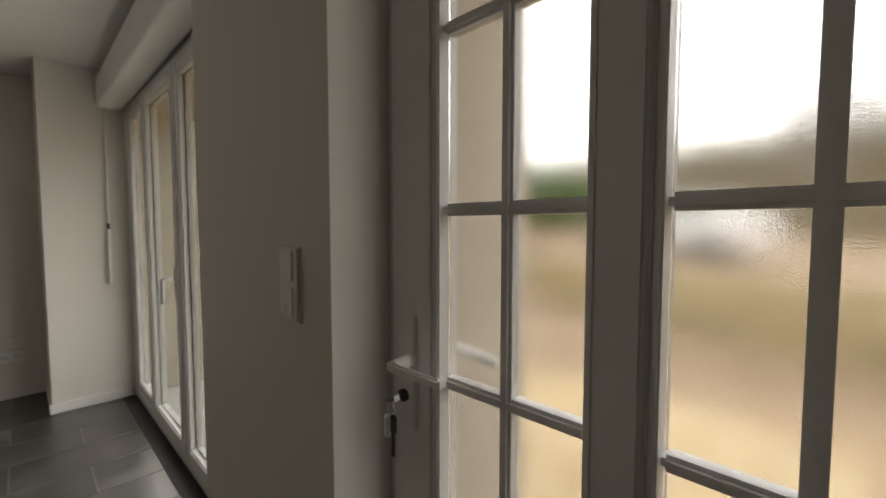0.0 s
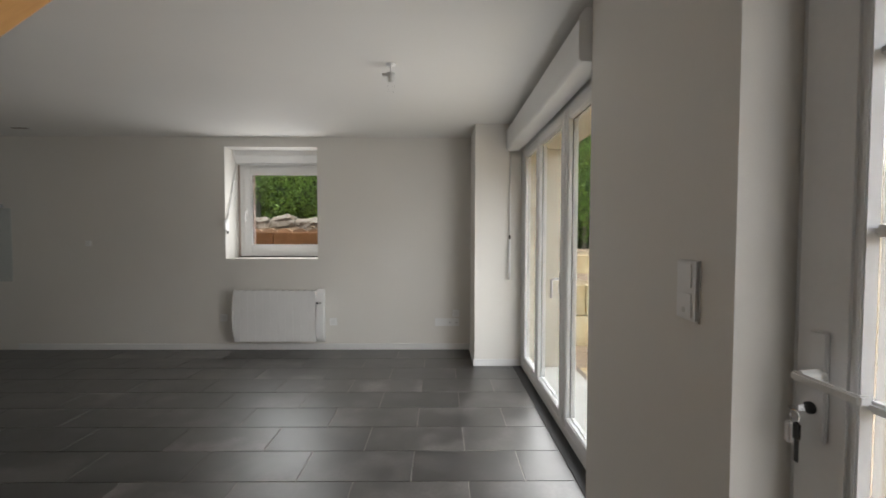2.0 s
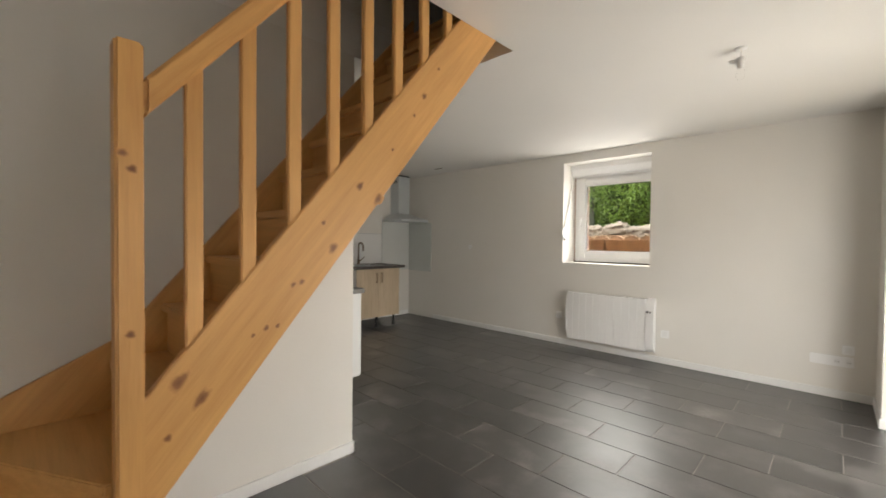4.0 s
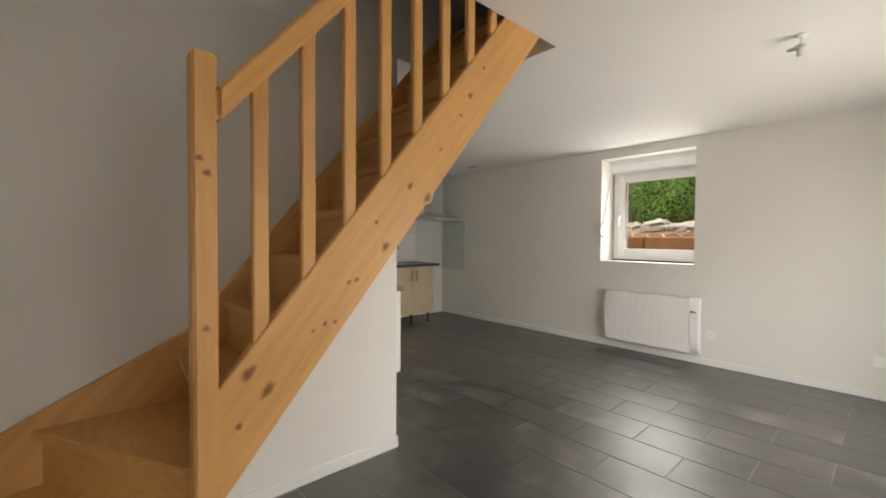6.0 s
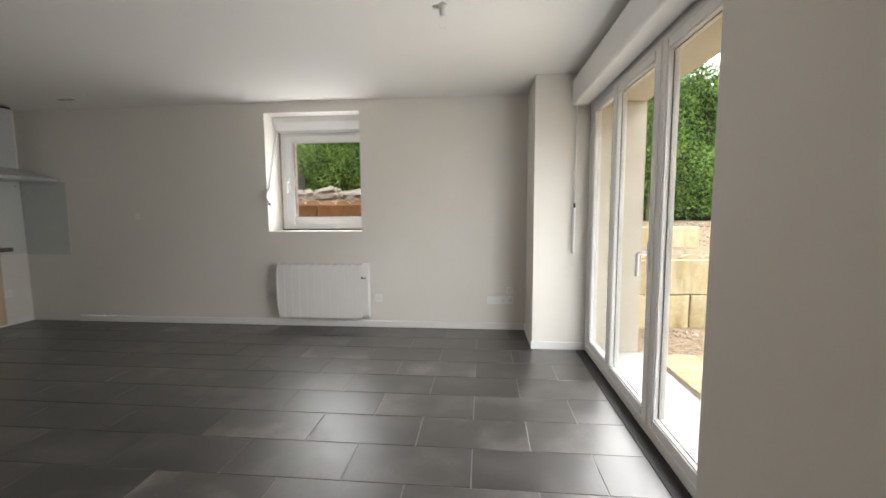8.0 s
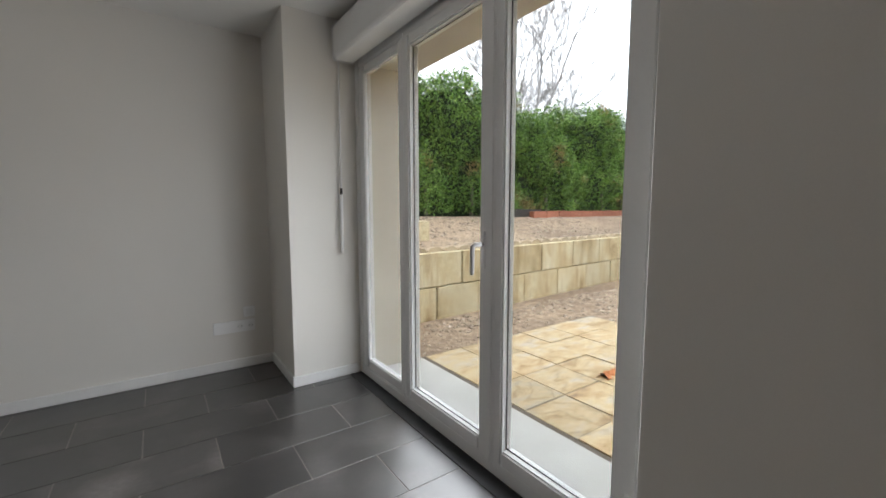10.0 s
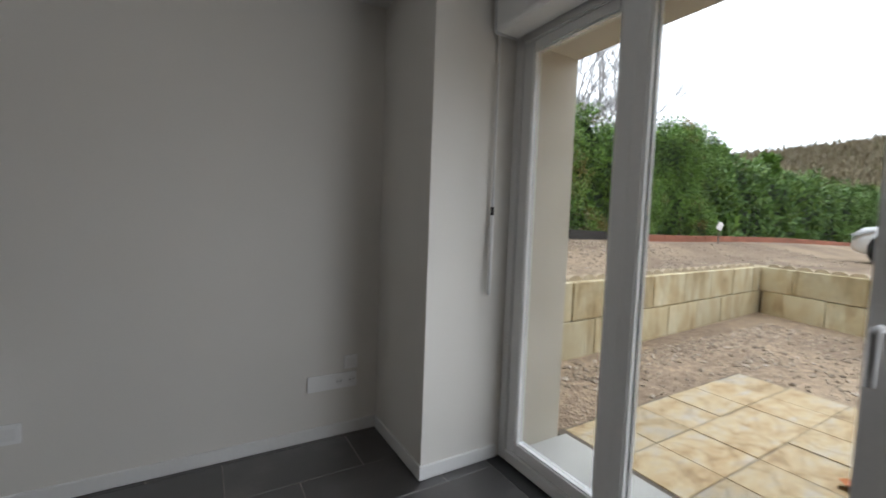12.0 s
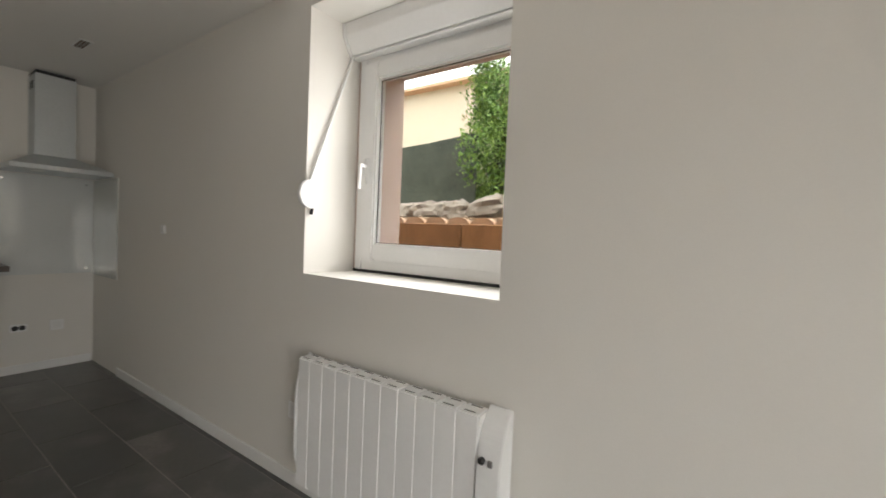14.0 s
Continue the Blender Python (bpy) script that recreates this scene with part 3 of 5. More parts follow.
def radiator():
    t = thing("radiator", (-2.08, 4.10, 0.11), "white finned electric radiator hung on the wall", "radiator")
    x0, x1, z0, z1 = -2.565, -1.665, 0.115, 0.675
    n = 11
    w = (x1 - x0) / n
    for i in range(n):
        a = x0 + i * w
        fin = bmesh.new()
        put_box(fin, a + 0.0006, a + w - 0.0006, 4.052, 4.125, z0, z1)
        soften(fin, 0.006, 2)
        part("fin", fin, PVC, t)
        for v0, v1 in ((4.060, 4.068), (4.106, 4.114)):
            part("vent", box(a + 0.020, a + w - 0.020, v0, v1, z1 - 0.004, z1 + 0.0008), GREY_TOP, t, "small top grille slot")
    part("core", box(x0 + 0.003, x1 - 0.003, 4.0555, 4.118, z0 + 0.012, z1 - 0.012), PVC, t)
    for a, b, deep, lo, hi, label in ((x1 - 0.0005, x1 + 0.082, 0.079, 0.102, 0.690, "curved control cover"), (x0 - 0.018, x0 - 0.0005, 0.073, 0.110, 0.680, "curved end cover")):
        steps = [k / 12 for k in range(-12, 13)]
        curve = [(4.125 - deep * (1 - abs(u) ** 4.5) - 0.004, (lo + hi) / 2 + (hi - lo) / 2 * u) for u in steps]
        part("side_cover", prism([(4.128, lo)] + curve + [(4.128, hi)], a, b, "x", 0.006), PVC, t, label)
    part("knob", tube([(x1 + 0.020, 4.052, 0.545), (x1 + 0.020, 4.036, 0.545)], 0.011, 14), BLACK, t, "round black control knob", True)
    part("switch", box(x1 + 0.040, x1 + 0.055, 4.040, 4.052, 0.532, 0.552, 0.001), GREY_TOP, t)
    part("bracket", box(-2.35, -2.32, 4.118, 4.157, 0.20, 0.60), TRIM, t)
    part("bracket", box(-1.85, -1.82, 4.118, 4.157, 0.20, 0.60), TRIM, t)


radiator()


def socket(at, out, holes, label, w=0.08, h=0.08):
    """A wall plate on a wall whose normal is out: -y for the north wall, +x for the west wall."""
    x, y, z = at
    t = thing("wall_socket", at, label, "wall socket", "wall sockets")

    def block(a0, a1, d0, d1, z0, z1, bevel=0.0):
        if out == "-y":
            return box(x + a0, x + a1, y - d1, y - d0, z + z0, z + z1, bevel)
        return box(x + d0, x + d1, y + a0, y + a1, z + z0, z + z1, bevel)
    # Thin greyer border that draws the plate's shade line on the wall.
    part("back_box", block(-w / 2 - 0.0015, w / 2 + 0.0015, 0, 0.003, -h / 2 - 0.0015, h / 2 + 0.0015), PORCELAIN, t, "thin greyer rim, the plate's edge shade put into its colour")
    part("plate", block(-w / 2, w / 2, 0.003, 0.012, -h / 2, h / 2, 0.003), PVC, t)
    if not holes and w < 0.1:
        part("cover", block(-w * 0.3, w * 0.3, 0.011, 0.0135, -h * 0.3, h * 0.3, 0.001), TRIM, t)
    for a in holes:
        if out == "-y":
            part("outlet", tube([(x + a, y - 0.0115, z), (x + a, y - 0.0135, z)], 0.020, 16), TRIM, t)
            part("hole", tube([(x + a - 0.009, y - 0.013, z), (x + a - 0.009, y - 0.0145, z)], 0.003, 8), BLACK, t)
            part("hole", tube([(x + a + 0.009, y - 0.013, z), (x + a + 0.009, y - 0.0145, z)], 0.003, 8), BLACK, t)
        else:
            part("outlet", tube([(x + 0.0115, y + a, z), (x + 0.0135, y + a, z)], 0.020, 16), BLACK, t)
    return t


socket((-1.50, 4.157, 0.315), "-y", (), "white blank connection plate beside the radiator")
socket((-2.72, 4.157, 0.36), "-y", (), "white blank connection plate beside the radiator")
socket((-0.225, 4.157, 0.31), "-y", (0.035, 0.105), "white wide plate with two sockets low on the wall", 0.27, 0.085)
socket((-0.125, 4.157, 0.41), "-y", (), "white blank plate above the sockets", 0.075, 0.075)
socket((-4.20, 4.157, 1.19), "-y", (), "small white wall plate at switch height", 0.06, 0.06)
socket((-5.607, 3.695, 0.36), "+x", (-0.02, 0.02), "white double socket with dark outlets", 0.10, 0.06)
socket((-5.607, 3.92, 0.355), "+x", (), "white blank outlet plate for the cooker", 0.085, 0.085)


def light_switch():
    t = thing("light_switch", (0.315, 0.65, 1.15), "tall white double light switch plate on the pier", "light switch")
    m = pose(0.3125, 0.612, 1.155, 0, 0, -4.5)
    # The PORCELAIN piece is a greyer border drawing the plate's edge shade.
    for name, bm, mat in (("plate", box(-0.009, -0.003, -0.047, 0.047, -0.074, 0.074, 0.003), PVC), ("back_box", box(-0.0035, 0.002, -0.0485, 0.0485, -0.0755, 0.0755), PORCELAIN), ("rocker", box(-0.012, -0.008, -0.028, 0.028, 0.006, 0.068, 0.002), PVC),
                          ("rocker", box(-0.0115, -0.008, -0.028, 0.028, -0.068, -0.006, 0.002), PVC), ("mark", tube([(-0.011, 0.006, -0.05), (-0.0122, 0.006, -0.05)], 0.007, 14), PORCELAIN)):
        ob = part(name, bm, mat, t)
        ob.matrix_basis = m


light_switch()


def bulb_holder(x, y):
    t = thing("ceiling_lamp", (x, y, H), "bare bulb holder with a clear bulb on the ceiling", "ceiling lamp", "bare ceiling lamps")
    part("rose", lathe([(0.001, 0.0), (0.030, 0.0), (0.030, -0.005), (0.001, -0.008)], (x, y, H)), PVC, t, "", True)
    part("cord", tube([(x, y, H - 0.004), (x, y, H - 0.06)], 0.004, 8), PVC, t, "", True)
    part("holder", lathe([(0.001, -0.055), (0.024, -0.055), (0.024, -0.070), (0.017, -0.074), (0.017, -0.108), (0.001, -0.112)], (x, y, H)), PORCELAIN, t, "", True)
    part("plug", box(x - 0.055, x + 0.012, y - 0.012, y + 0.012, H - 0.074, H - 0.058, 0.003), PORCELAIN, t, "connector clip on the holder")
    part("bulb", lathe([(0.002, -0.176), (0.012, -0.172), (0.021, -0.156), (0.021, -0.140), (0.013, -0.118), (0.011, -0.108), (0.001, -0.106)], (x, y, H)), BULB, t, "small clear bulb", True)


bulb_holder(-0.62, 2.215)
bulb_holder(-3.85, 2.50)


def ceiling_vent(x, y):
    t = thing("ceiling_vent", (x, y, H), "narrow dark slotted extractor vent in the ceiling", "ceiling vent")
    part("collar", box(x - 0.095, x + 0.095, y - 0.035, y + 0.035, H - 0.004, H, 0.001), PVC, t)
    for dy in (-0.018, 0.0, 0.018):
        part("slot", box(x - 0.082, x + 0.082, y + dy - 0.006, y + dy + 0.006, H - 0.0048, H - 0.003), BRONZE, t, "dark slot")


ceiling_vent(-4.55, 3.80)

# ---- kitchen ----


def leg(x, y, parent, h=0.15):
    part("leg", lathe([(0.001, 0), (0.024, 0), (0.024, 0.012), (0.015, 0.02), (0.015, h - 0.02), (0.026, h - 0.01), (0.026, h), (0.001, h)], (x, y, 0), 14), BLACK, parent, "black plastic leg", True)


def sink_cabinet():
    t = thing("kitchen_cabinet", (-5.3, 3.07, 0), "pale oak sink cabinet with two doors on black legs", "kitchen cabinet")
    y0, y1 = 2.685, 3.455
    for name, bm in (("side_panel", box(-5.58, -5.045, y0, y0 + 0.016, 0.15, 0.862, 0.001)), ("side_panel", box(-5.58, -5.045, y1 - 0.016, y1, 0.15, 0.862, 0.001)),
                     ("bottom_panel", box(-5.58, -5.046, y0 + 0.016, y1 - 0.016, 0.15, 0.166)), ("back_panel", box(-5.58, -5.572, y0 + 0.016, y1 - 0.016, 0.166, 0.862)),
                     ("front_rail", box(-5.10, -5.047, y0 + 0.016, y1 - 0.016, 0.80, 0.862))):
        part(name, bm, TRIM, t, "white melamine panel")
    mid = (y0 + y1) / 2
    for a, b, hy in ((y0 + 0.002, mid - 0.0015, mid - 0.045), (mid + 0.0015, y1 - 0.002, mid + 0.045)):
        d = part("door", box(-5.044, -5.025, a, b, 0.155, 0.858, 0.0015), OAK, t)
        part("handle", joined(box(-5.004, -4.996, hy - 0.012, hy + 0.012, 0.655, 0.805, 0.003), box(-5.025, -5.000, hy - 0.008, hy + 0.008, 0.662, 0.674), box(-5.025, -5.000, hy - 0.008, hy + 0.008, 0.786, 0.798)), HANDLE, d, "flat brown handle")
    for x in (-5.09, -5.5):
        for y in (y0 + 0.06, y1 - 0.06):
            leg(x, y, t)
    leg(-5.09, mid, t)


sink_cabinet()


def sink_worktop():
    t = thing("worktop", (-5.3, 2.8, 0.865), "dark laminate kitchen worktop with an inset sink", "worktop")
    y0, y1 = 2.0, 3.555
    part("slab", joined(box(-5.606, -5.42, y0, y1, 0.862, 0.90, 0.003), box(-5.10, -5.005, y0, y1, 0.862, 0.90, 0.003), box(-5.42, -5.10, y0, 2.72, 0.8625, 0.8995), box(-5.42, -5.10, 3.20, y1, 0.8625, 0.8995)), WORKTOP, t)
    part("support_panel", box(-5.59, -5.04, y0 + 0.005, y0 + 0.023, 0, 0.862, 0.001), TRIM, t, "white end panel under the worktop")
    s = thing("sink", (-5.26, 2.96, 0.90), "stainless steel inset kitchen sink", "sink")
    part("rim", joined(box(-5.435, -5.085, 2.705, 2.722, 0.899, 0.905, 0.002), box(-5.435, -5.085, 3.198, 3.215, 0.899, 0.905, 0.002), box(-5.435, -5.418, 2.722, 3.198, 0.899, 0.905, 0.002), box(-5.102, -5.085, 2.722, 3.198, 0.899, 0.905, 0.002)), STEEL, s)
    part("basin", joined(box(-5.42, -5.415, 2.722, 3.198, 0.76, 0.90), box(-5.105, -5.10, 2.722, 3.198, 0.76, 0.90), box(-5.415, -5.105, 2.722, 2.727, 0.76, 0.90), box(-5.415, -5.105, 3.193, 3.198, 0.76, 0.90), box(-5.42, -5.10, 2.722, 3.198, 0.755, 0.76)), STEEL, s)
    f = thing("tap", (-5.47, 3.015, 0.90), "dark metal swan-neck kitchen mixer tap", "tap")
    part("base", lathe([(0.001, 0), (0.026, 0), (0.024, 0.012), (0.018, 0.02), (0.018, 0.075), (0.001, 0.078)], (-5.47, 3.015, 0.90)), BRONZE, f, "", True)
    arc = [(-5.47, 3.015, 0.96), (-5.47, 3.015, 1.16)] + [(-5.47 + 0.075 - 0.075 * math.cos(a), 3.015 - 0.02 * math.sin(a / 2), 1.16 + 0.075 * math.sin(a)) for a in (math.pi * i / 10 for i in range(1, 11))] + [(-5.32, 2.995, 1.11)]
    part("spout", tube(arc, 0.012, 12), BRONZE, f, "", True)
    part("lever", tube([(-5.47, 3.033, 0.955), (-5.46, 3.075, 0.985), (-5.45, 3.115, 1.02)], [0.010, 0.007, 0.006], 10), BRONZE, f, "", True)


sink_worktop()


def splashbacks():
    a = thing("splashback", (-5.60, 3.86, 1.2), "pale grey glass splashback on the kitchen wall", "splashback")
    part("sheet", box(-5.607, -5.600, 3.56, 4.148, 0.78, 1.575, 0.0015), PALE_GLASS, a)
    for y, z in ((3.60, 0.82), (3.60, 1.53), (4.10, 0.82), (4.10, 1.53)):
        part("screw", tube([(-5.600, y, z), (-5.597, y, z)], 0.008, 10), CHROME, a)
    b = thing("splashback", (-5.33, 4.15, 1.2), "grey green glass splashback on the side wall", "splashback")
    part("sheet", box(-5.600, -5.045, 4.149, 4.157, 0.765, 1.575, 0.0015), SPLASH, b)
    for x, z in ((-5.08, 0.80), (-5.08, 1.54), (-5.55, 0.80), (-5.55, 1.54)):
        part("screw", tube([(x, 4.149, z), (x, 4.146, z)], 0.008, 10), CHROME, b)
    c = thing("splashback", (-5.60, 2.8, 1.14), "white laminate upstand panel behind the sink", "splashback")
    part("sheet", box(-5.607, -5.600, 2.0, 3.556, 0.902, 1.375, 0.0015), TRIM, c)
    part("edge_strip", box(-5.607, -5.598, 2.0, 3.556, 1.375, 1.385, 0.001), STEEL, c)


PALE_GLASS = two_scale("pale_back_painted_glass", (0.64, 0.66, 0.65), (0.70, 0.72, 0.71), 2.0, 60.0, 0.08, 0.01)
splashbacks()


def cooker_hood():
    t = thing("cooker_hood", (-5.4, 3.86, 1.6), "grey metal chimney cooker hood under the ceiling", "cooker hood")
    bm = bmesh.new()
    rings = []
    for x1, y0, y1, z in ((-5.11, 3.562, 4.146, 1.580), (-5.11, 3.562, 4.146, 1.615), (-5.395, 3.735, 3.985, 1.715)):
        rings.append([bm.verts.new(p) for p in ((-5.599, y0, z), (x1, y0, z), (x1, y1, z), (-5.599, y1, z))])
    for a, b in zip(rings, rings[1:]):
        for k in range(4):
            bm.faces.new((a[k], a[(k + 1) % 4], b[(k + 1) % 4], b[k]))
    bm.faces.new(rings[0][::-1])
    bm.faces.new(rings[-1])
    soften(bm, 0.003, 1)
    part("canopy", bm, HOOD, t)
    flue = part("chimney", box(-5.606, -5.40, 3.74, 3.98, 1.70, 2.33, 0.003), HOOD, t)
    part("chimney_sleeve", box(-5.606, -5.404, 3.744, 3.976, 2.33, 2.352, 0.001), BLACK, t, "dark gap at the ceiling")
    for i in range(4):
        part("slot", box(-5.55 + 0.03 * i, -5.535 + 0.03 * i, 3.7385, 3.741, 2.22, 2.28), BLACK, flue)
    part("lamp", box(-5.30, -5.20, 3.70, 3.76, 1.577, 1.581), TRIM, t)
    part("button_strip", box(-5.111, -5.106, 3.76, 3.96, 1.589, 1.606), STEEL, t)


cooker_hood()


def side_unit():
    t = thing("kitchen_cabinet", (-3.45, 1.12, 0), "white base cabinet with plain side panel on black legs", "kitchen cabinet")
    for name, bm in (("side_panel", box(-3.066, -3.05, 0.815, 1.375, 0.15, 0.838, 0.001)), ("side_panel", box(-3.85, -3.834, 0.815, 1.375, 0.15, 0.838, 0.001)),
                     ("bottom_panel", box(-3.834, -3.066, 0.815, 1.375, 0.15, 0.166)), ("back_panel", box(-3.834, -3.066, 0.815, 0.823, 0.166, 0.838))):
        part(name, bm, TRIM, t, "white melamine panel")
    for a, b in ((-3.848, -3.452), (-3.448, -3.052)):
        d = part("door", box(a, b, 1.376, 1.394, 0.155, 0.834, 0.0015), TRIM, t)
        part("handle", box(a + 0.34 if a < -3.5 else a + 0.03, a + 0.364 if a < -3.5 else a + 0.054, 1.394, 1.418, 0.64, 0.79, 0.003), HANDLE, d, "flat brown handle")
    for x in (-3.11, -3.79):
        for y in (0.87, 1.32):
            leg(x, y, t)
    w = thing("worktop", (-3.45, 1.13, 0.84), "grey laminate worktop on the base cabinet", "worktop")
    part("slab", box(-3.87, -3.03, 0.809, 1.415, 0.838, 0.876, 0.003), GREY_TOP, w)


side_unit()

# ---- outdoors ----


def gravel_material():
    m, n, l, b = material("sandy_gravel", 0.95)
    a = noise_tex(n, l, 0.5, 4.0)
    v = n.new("ShaderNodeTexVoronoi")
    v.inputs["Scale"].default_value = 38.0
    co = n.new("ShaderNodeTexCoord")
    l.new(co.outputs["Object"], v.inputs["Vector"])
    f = noise_tex(n, l, 9.0, 6.0)
    col = ramp(n, l, a.outputs["Fac"], (0.35, (0.24, 0.18, 0.125)), (0.65, (0.40, 0.31, 0.215))).outputs[0]
    col = mixed(n, l, col, ramp(n, l, v.outputs["Color"], (0.1, (0.55, 0.52, 0.5)), (0.9, (1.3, 1.28, 1.25))).outputs[0], 0.8, "MULTIPLY")
    col = mixed(n, l, col, ramp(n, l, f.outputs["Fac"], (0.3, (0.75, 0.72, 0.68)), (0.7, (1.1, 1.1, 1.1))).outputs[0], 1.0, "MULTIPLY")
    l.new(col, b.inputs["Base Color"])
    bump(n, l, b, v.outputs["Distance"], 0.7, 0.02)
    return m


def stained_block():
    m, n, l, b = material("weathered_yellow_block", 0.92)
    a = noise_tex(n, l, 2.4, 4.0, (1.1, 1.1, 0.75), True)
    c = noise_tex(n, l, 26.0, 6.0, None, True)
    col = ramp(n, l, a.outputs["Fac"], (0.26, (0.36, 0.26, 0.14)), (0.42, (0.53, 0.445, 0.28)), (0.66, (0.64, 0.58, 0.43))).outputs[0]
    col = mixed(n, l, col, ramp(n, l, c.outputs["Fac"], (0.3, (0.78, 0.77, 0.74)), (0.7, (1.1, 1.1, 1.08))).outputs[0], 1.0, "MULTIPLY")
    s = noise_tex(n, l, 5.0, 4.0, (1.6, 1.6, 0.25), True)
    col = mixed(n, l, col, ramp(n, l, s.outputs["Fac"], (0.32, (0.55, 0.45, 0.32)), (0.5, (1.0, 1.0, 1.0))).outputs[0], 0.6, "MULTIPLY")
    info = n.new("ShaderNodeObjectInfo")
    col = mixed(n, l, col, ramp(n, l, info.outputs["Random"], (0, (0.86, 0.845, 0.80)), (1, (1.12, 1.12, 1.10))).outputs[0], 1.0, "MULTIPLY")
    l.new(col, b.inputs["Base Color"])
    bump(n, l, b, c.outputs["Fac"], 0.5, 0.006)
    return m


def paver_material():
    m, n, l, b = material("yellow_riven_paver", 0.7)
    a = noise_tex(n, l, 3.2, 6.0, (1.0, 2.2, 1.0), True, "Object", 0.66)
    c = noise_tex(n, l, 40.0, 6.0, None, True)
    col = ramp(n, l, a.outputs["Fac"], (0.26, (0.20, 0.14, 0.085)), (0.38, (0.36, 0.25, 0.12)), (0.52, (0.48, 0.385, 0.225)), (0.70, (0.42, 0.39, 0.34))).outputs[0]
    col = mixed(n, l, col, ramp(n, l, c.outputs["Fac"], (0.3, (0.85, 0.84, 0.82)), (0.7, (1.1, 1.1, 1.1))).outputs[0], 1.0, "MULTIPLY")
    info = n.new("ShaderNodeObjectInfo")
    col = mixed(n, l, col, ramp(n, l, info.outputs["Random"], (0, (0.78, 0.76, 0.73)), (0.3, (0.96, 0.95, 0.93)), (1, (1.08, 1.06, 1.03))).outputs[0], 1.0, "MULTIPLY")
    l.new(col, b.inputs["Base Color"])
    vein = n.new("ShaderNodeTexWave")
    vein.inputs["Scale"].default_value, vein.inputs["Distortion"].default_value = 1.3, 22.0
    vein.inputs["Detail"].default_value, vein.inputs["Detail Scale"].default_value = 4.0, 0.9
    l.new(a.inputs["Vector"].links[0].from_socket, vein.inputs["Vector"])
    col = mixed(n, l, col, ramp(n, l, vein.outputs["Fac"], (0.02, (0.68, 0.60, 0.50)), (0.20, (1.0, 1.0, 1.0))).outputs[0], 0.5, "MULTIPLY")
    l.new(col, b.inputs["Base Color"])
    bump(n, l, b, a.outputs["Fac"], 0.35, 0.01)
    return m


def leaf_material(name, stops, dead=None):
    m, n, l, b = material(name, 0.55)
    geo = n.new("ShaderNodeNewGeometry")
    big = noise_tex(n, l, 1.7, 4.0)
    col = ramp(n, l, mixed(n, l, geo.outputs["Random Per Island"], big.outputs["Fac"], 0.5), *stops).outputs[0]
    if dead:
        dry = noise_tex(n, l, 1.25, 3.0)
        col = mixed(n, l, col, dead, ramp(n, l, dry.outputs["Fac"], (0.60, (0, 0, 0)), (0.69, (0.8, 0.8, 0.8))).outputs[0])
    l.new(col, b.inputs["Base Color"])
    return m


GRAVEL, BLOCK, PAVER = gravel_material(), stained_block(), paver_material()
HEDGE = leaf_material("conifer_hedge_leaf", ((0.2, (0.030, 0.070, 0.012)), (0.42, (0.095, 0.185, 0.028)), (0.62, (0.165, 0.295, 0.048)), (0.76, (0.24, 0.37, 0.07))), (0.27, 0.15, 0.065))
HEDGE_FAR = leaf_material("bright_hedge_leaf", ((0.2, (0.04, 0.085, 0.015)), (0.5, (0.10, 0.19, 0.035)), (0.8, (0.18, 0.28, 0.06))))
# Near-black green: the shade deep between the leaves, put into the colour.
HEDGE_SHADE = two_scale("hedge_inner_shade", (0.010, 0.018, 0.006), (0.025, 0.04, 0.012), 2.0, 14.0, 0.9, 0.3)
TWIG = two_scale("pale_grey_twigs", (0.30, 0.295, 0.30), (0.42, 0.41, 0.41), 1.0, 12.0, 0.9, 0.2)
BARK = two_scale("grey_bark", (0.10, 0.085, 0.07), (0.19, 0.165, 0.14), 3.0, 30.0, 0.9, 0.4)
TERRACOTTA = two_scale("terracotta", (0.36, 0.23, 0.14), (0.54, 0.39, 0.27), 4.0, 40.0, 0.85, 0.3, 0.004, 0.0, None, 0.15)
EDGING = two_scale("sandy_concrete_edging", (0.33, 0.26, 0.17), (0.50, 0.42, 0.30), 4.0, 40.0, 0.9, 0.3, 0.004, 0.0, None, 0.12)
BRICK = two_scale("red_brick", (0.24, 0.085, 0.05), (0.36, 0.15, 0.09), 5.0, 40.0, 0.85, 0.3, 0.004, 0.0, None, 0.15)
ROCK = two_scale("pale_limestone", (0.15, 0.13, 0.10), (0.34, 0.31, 0.26), 4.0, 22.0, 0.9, 0.5, 0.01, 0.0, None, 0.1)


def east_edge(y):
    return 5.50 + 0.33 * max(-6.0, min(5.03, y))


def north_edge(x):
    return 4.585 + 0.072 * (max(0.95, min(7.2, x)) - 0.95)


def ground_height(x, y, sunken):
    if sunken:
        return -0.09 + 0.02 * noise.noise((x * 0.7, y * 0.7, 3))
    rise = max(0.0, min(1.0, (y - 5.0) / 2.6))
    z = 0.645 + 0.36 * rise * rise * (3 - 2 * rise)
    west = max(0.0, min(1.0, (2.4 - x) / 1.6)) * max(0.0, min(1.0, (y - 5.80) / 0.15))
    z = z * (1 - west) + west * 1.40
    far = max(0.0, min(1.0, (x - 14) / 60))
    drive = max(0.0, min(1.0, (x - 7.4) / 2.0))
    z -= min(0.8, 0.082 * max(0.0, 4.5 - y)) * drive
    return z - 1.2 * far + 0.02 * noise.noise((x * 0.5, y * 0.5, 7))


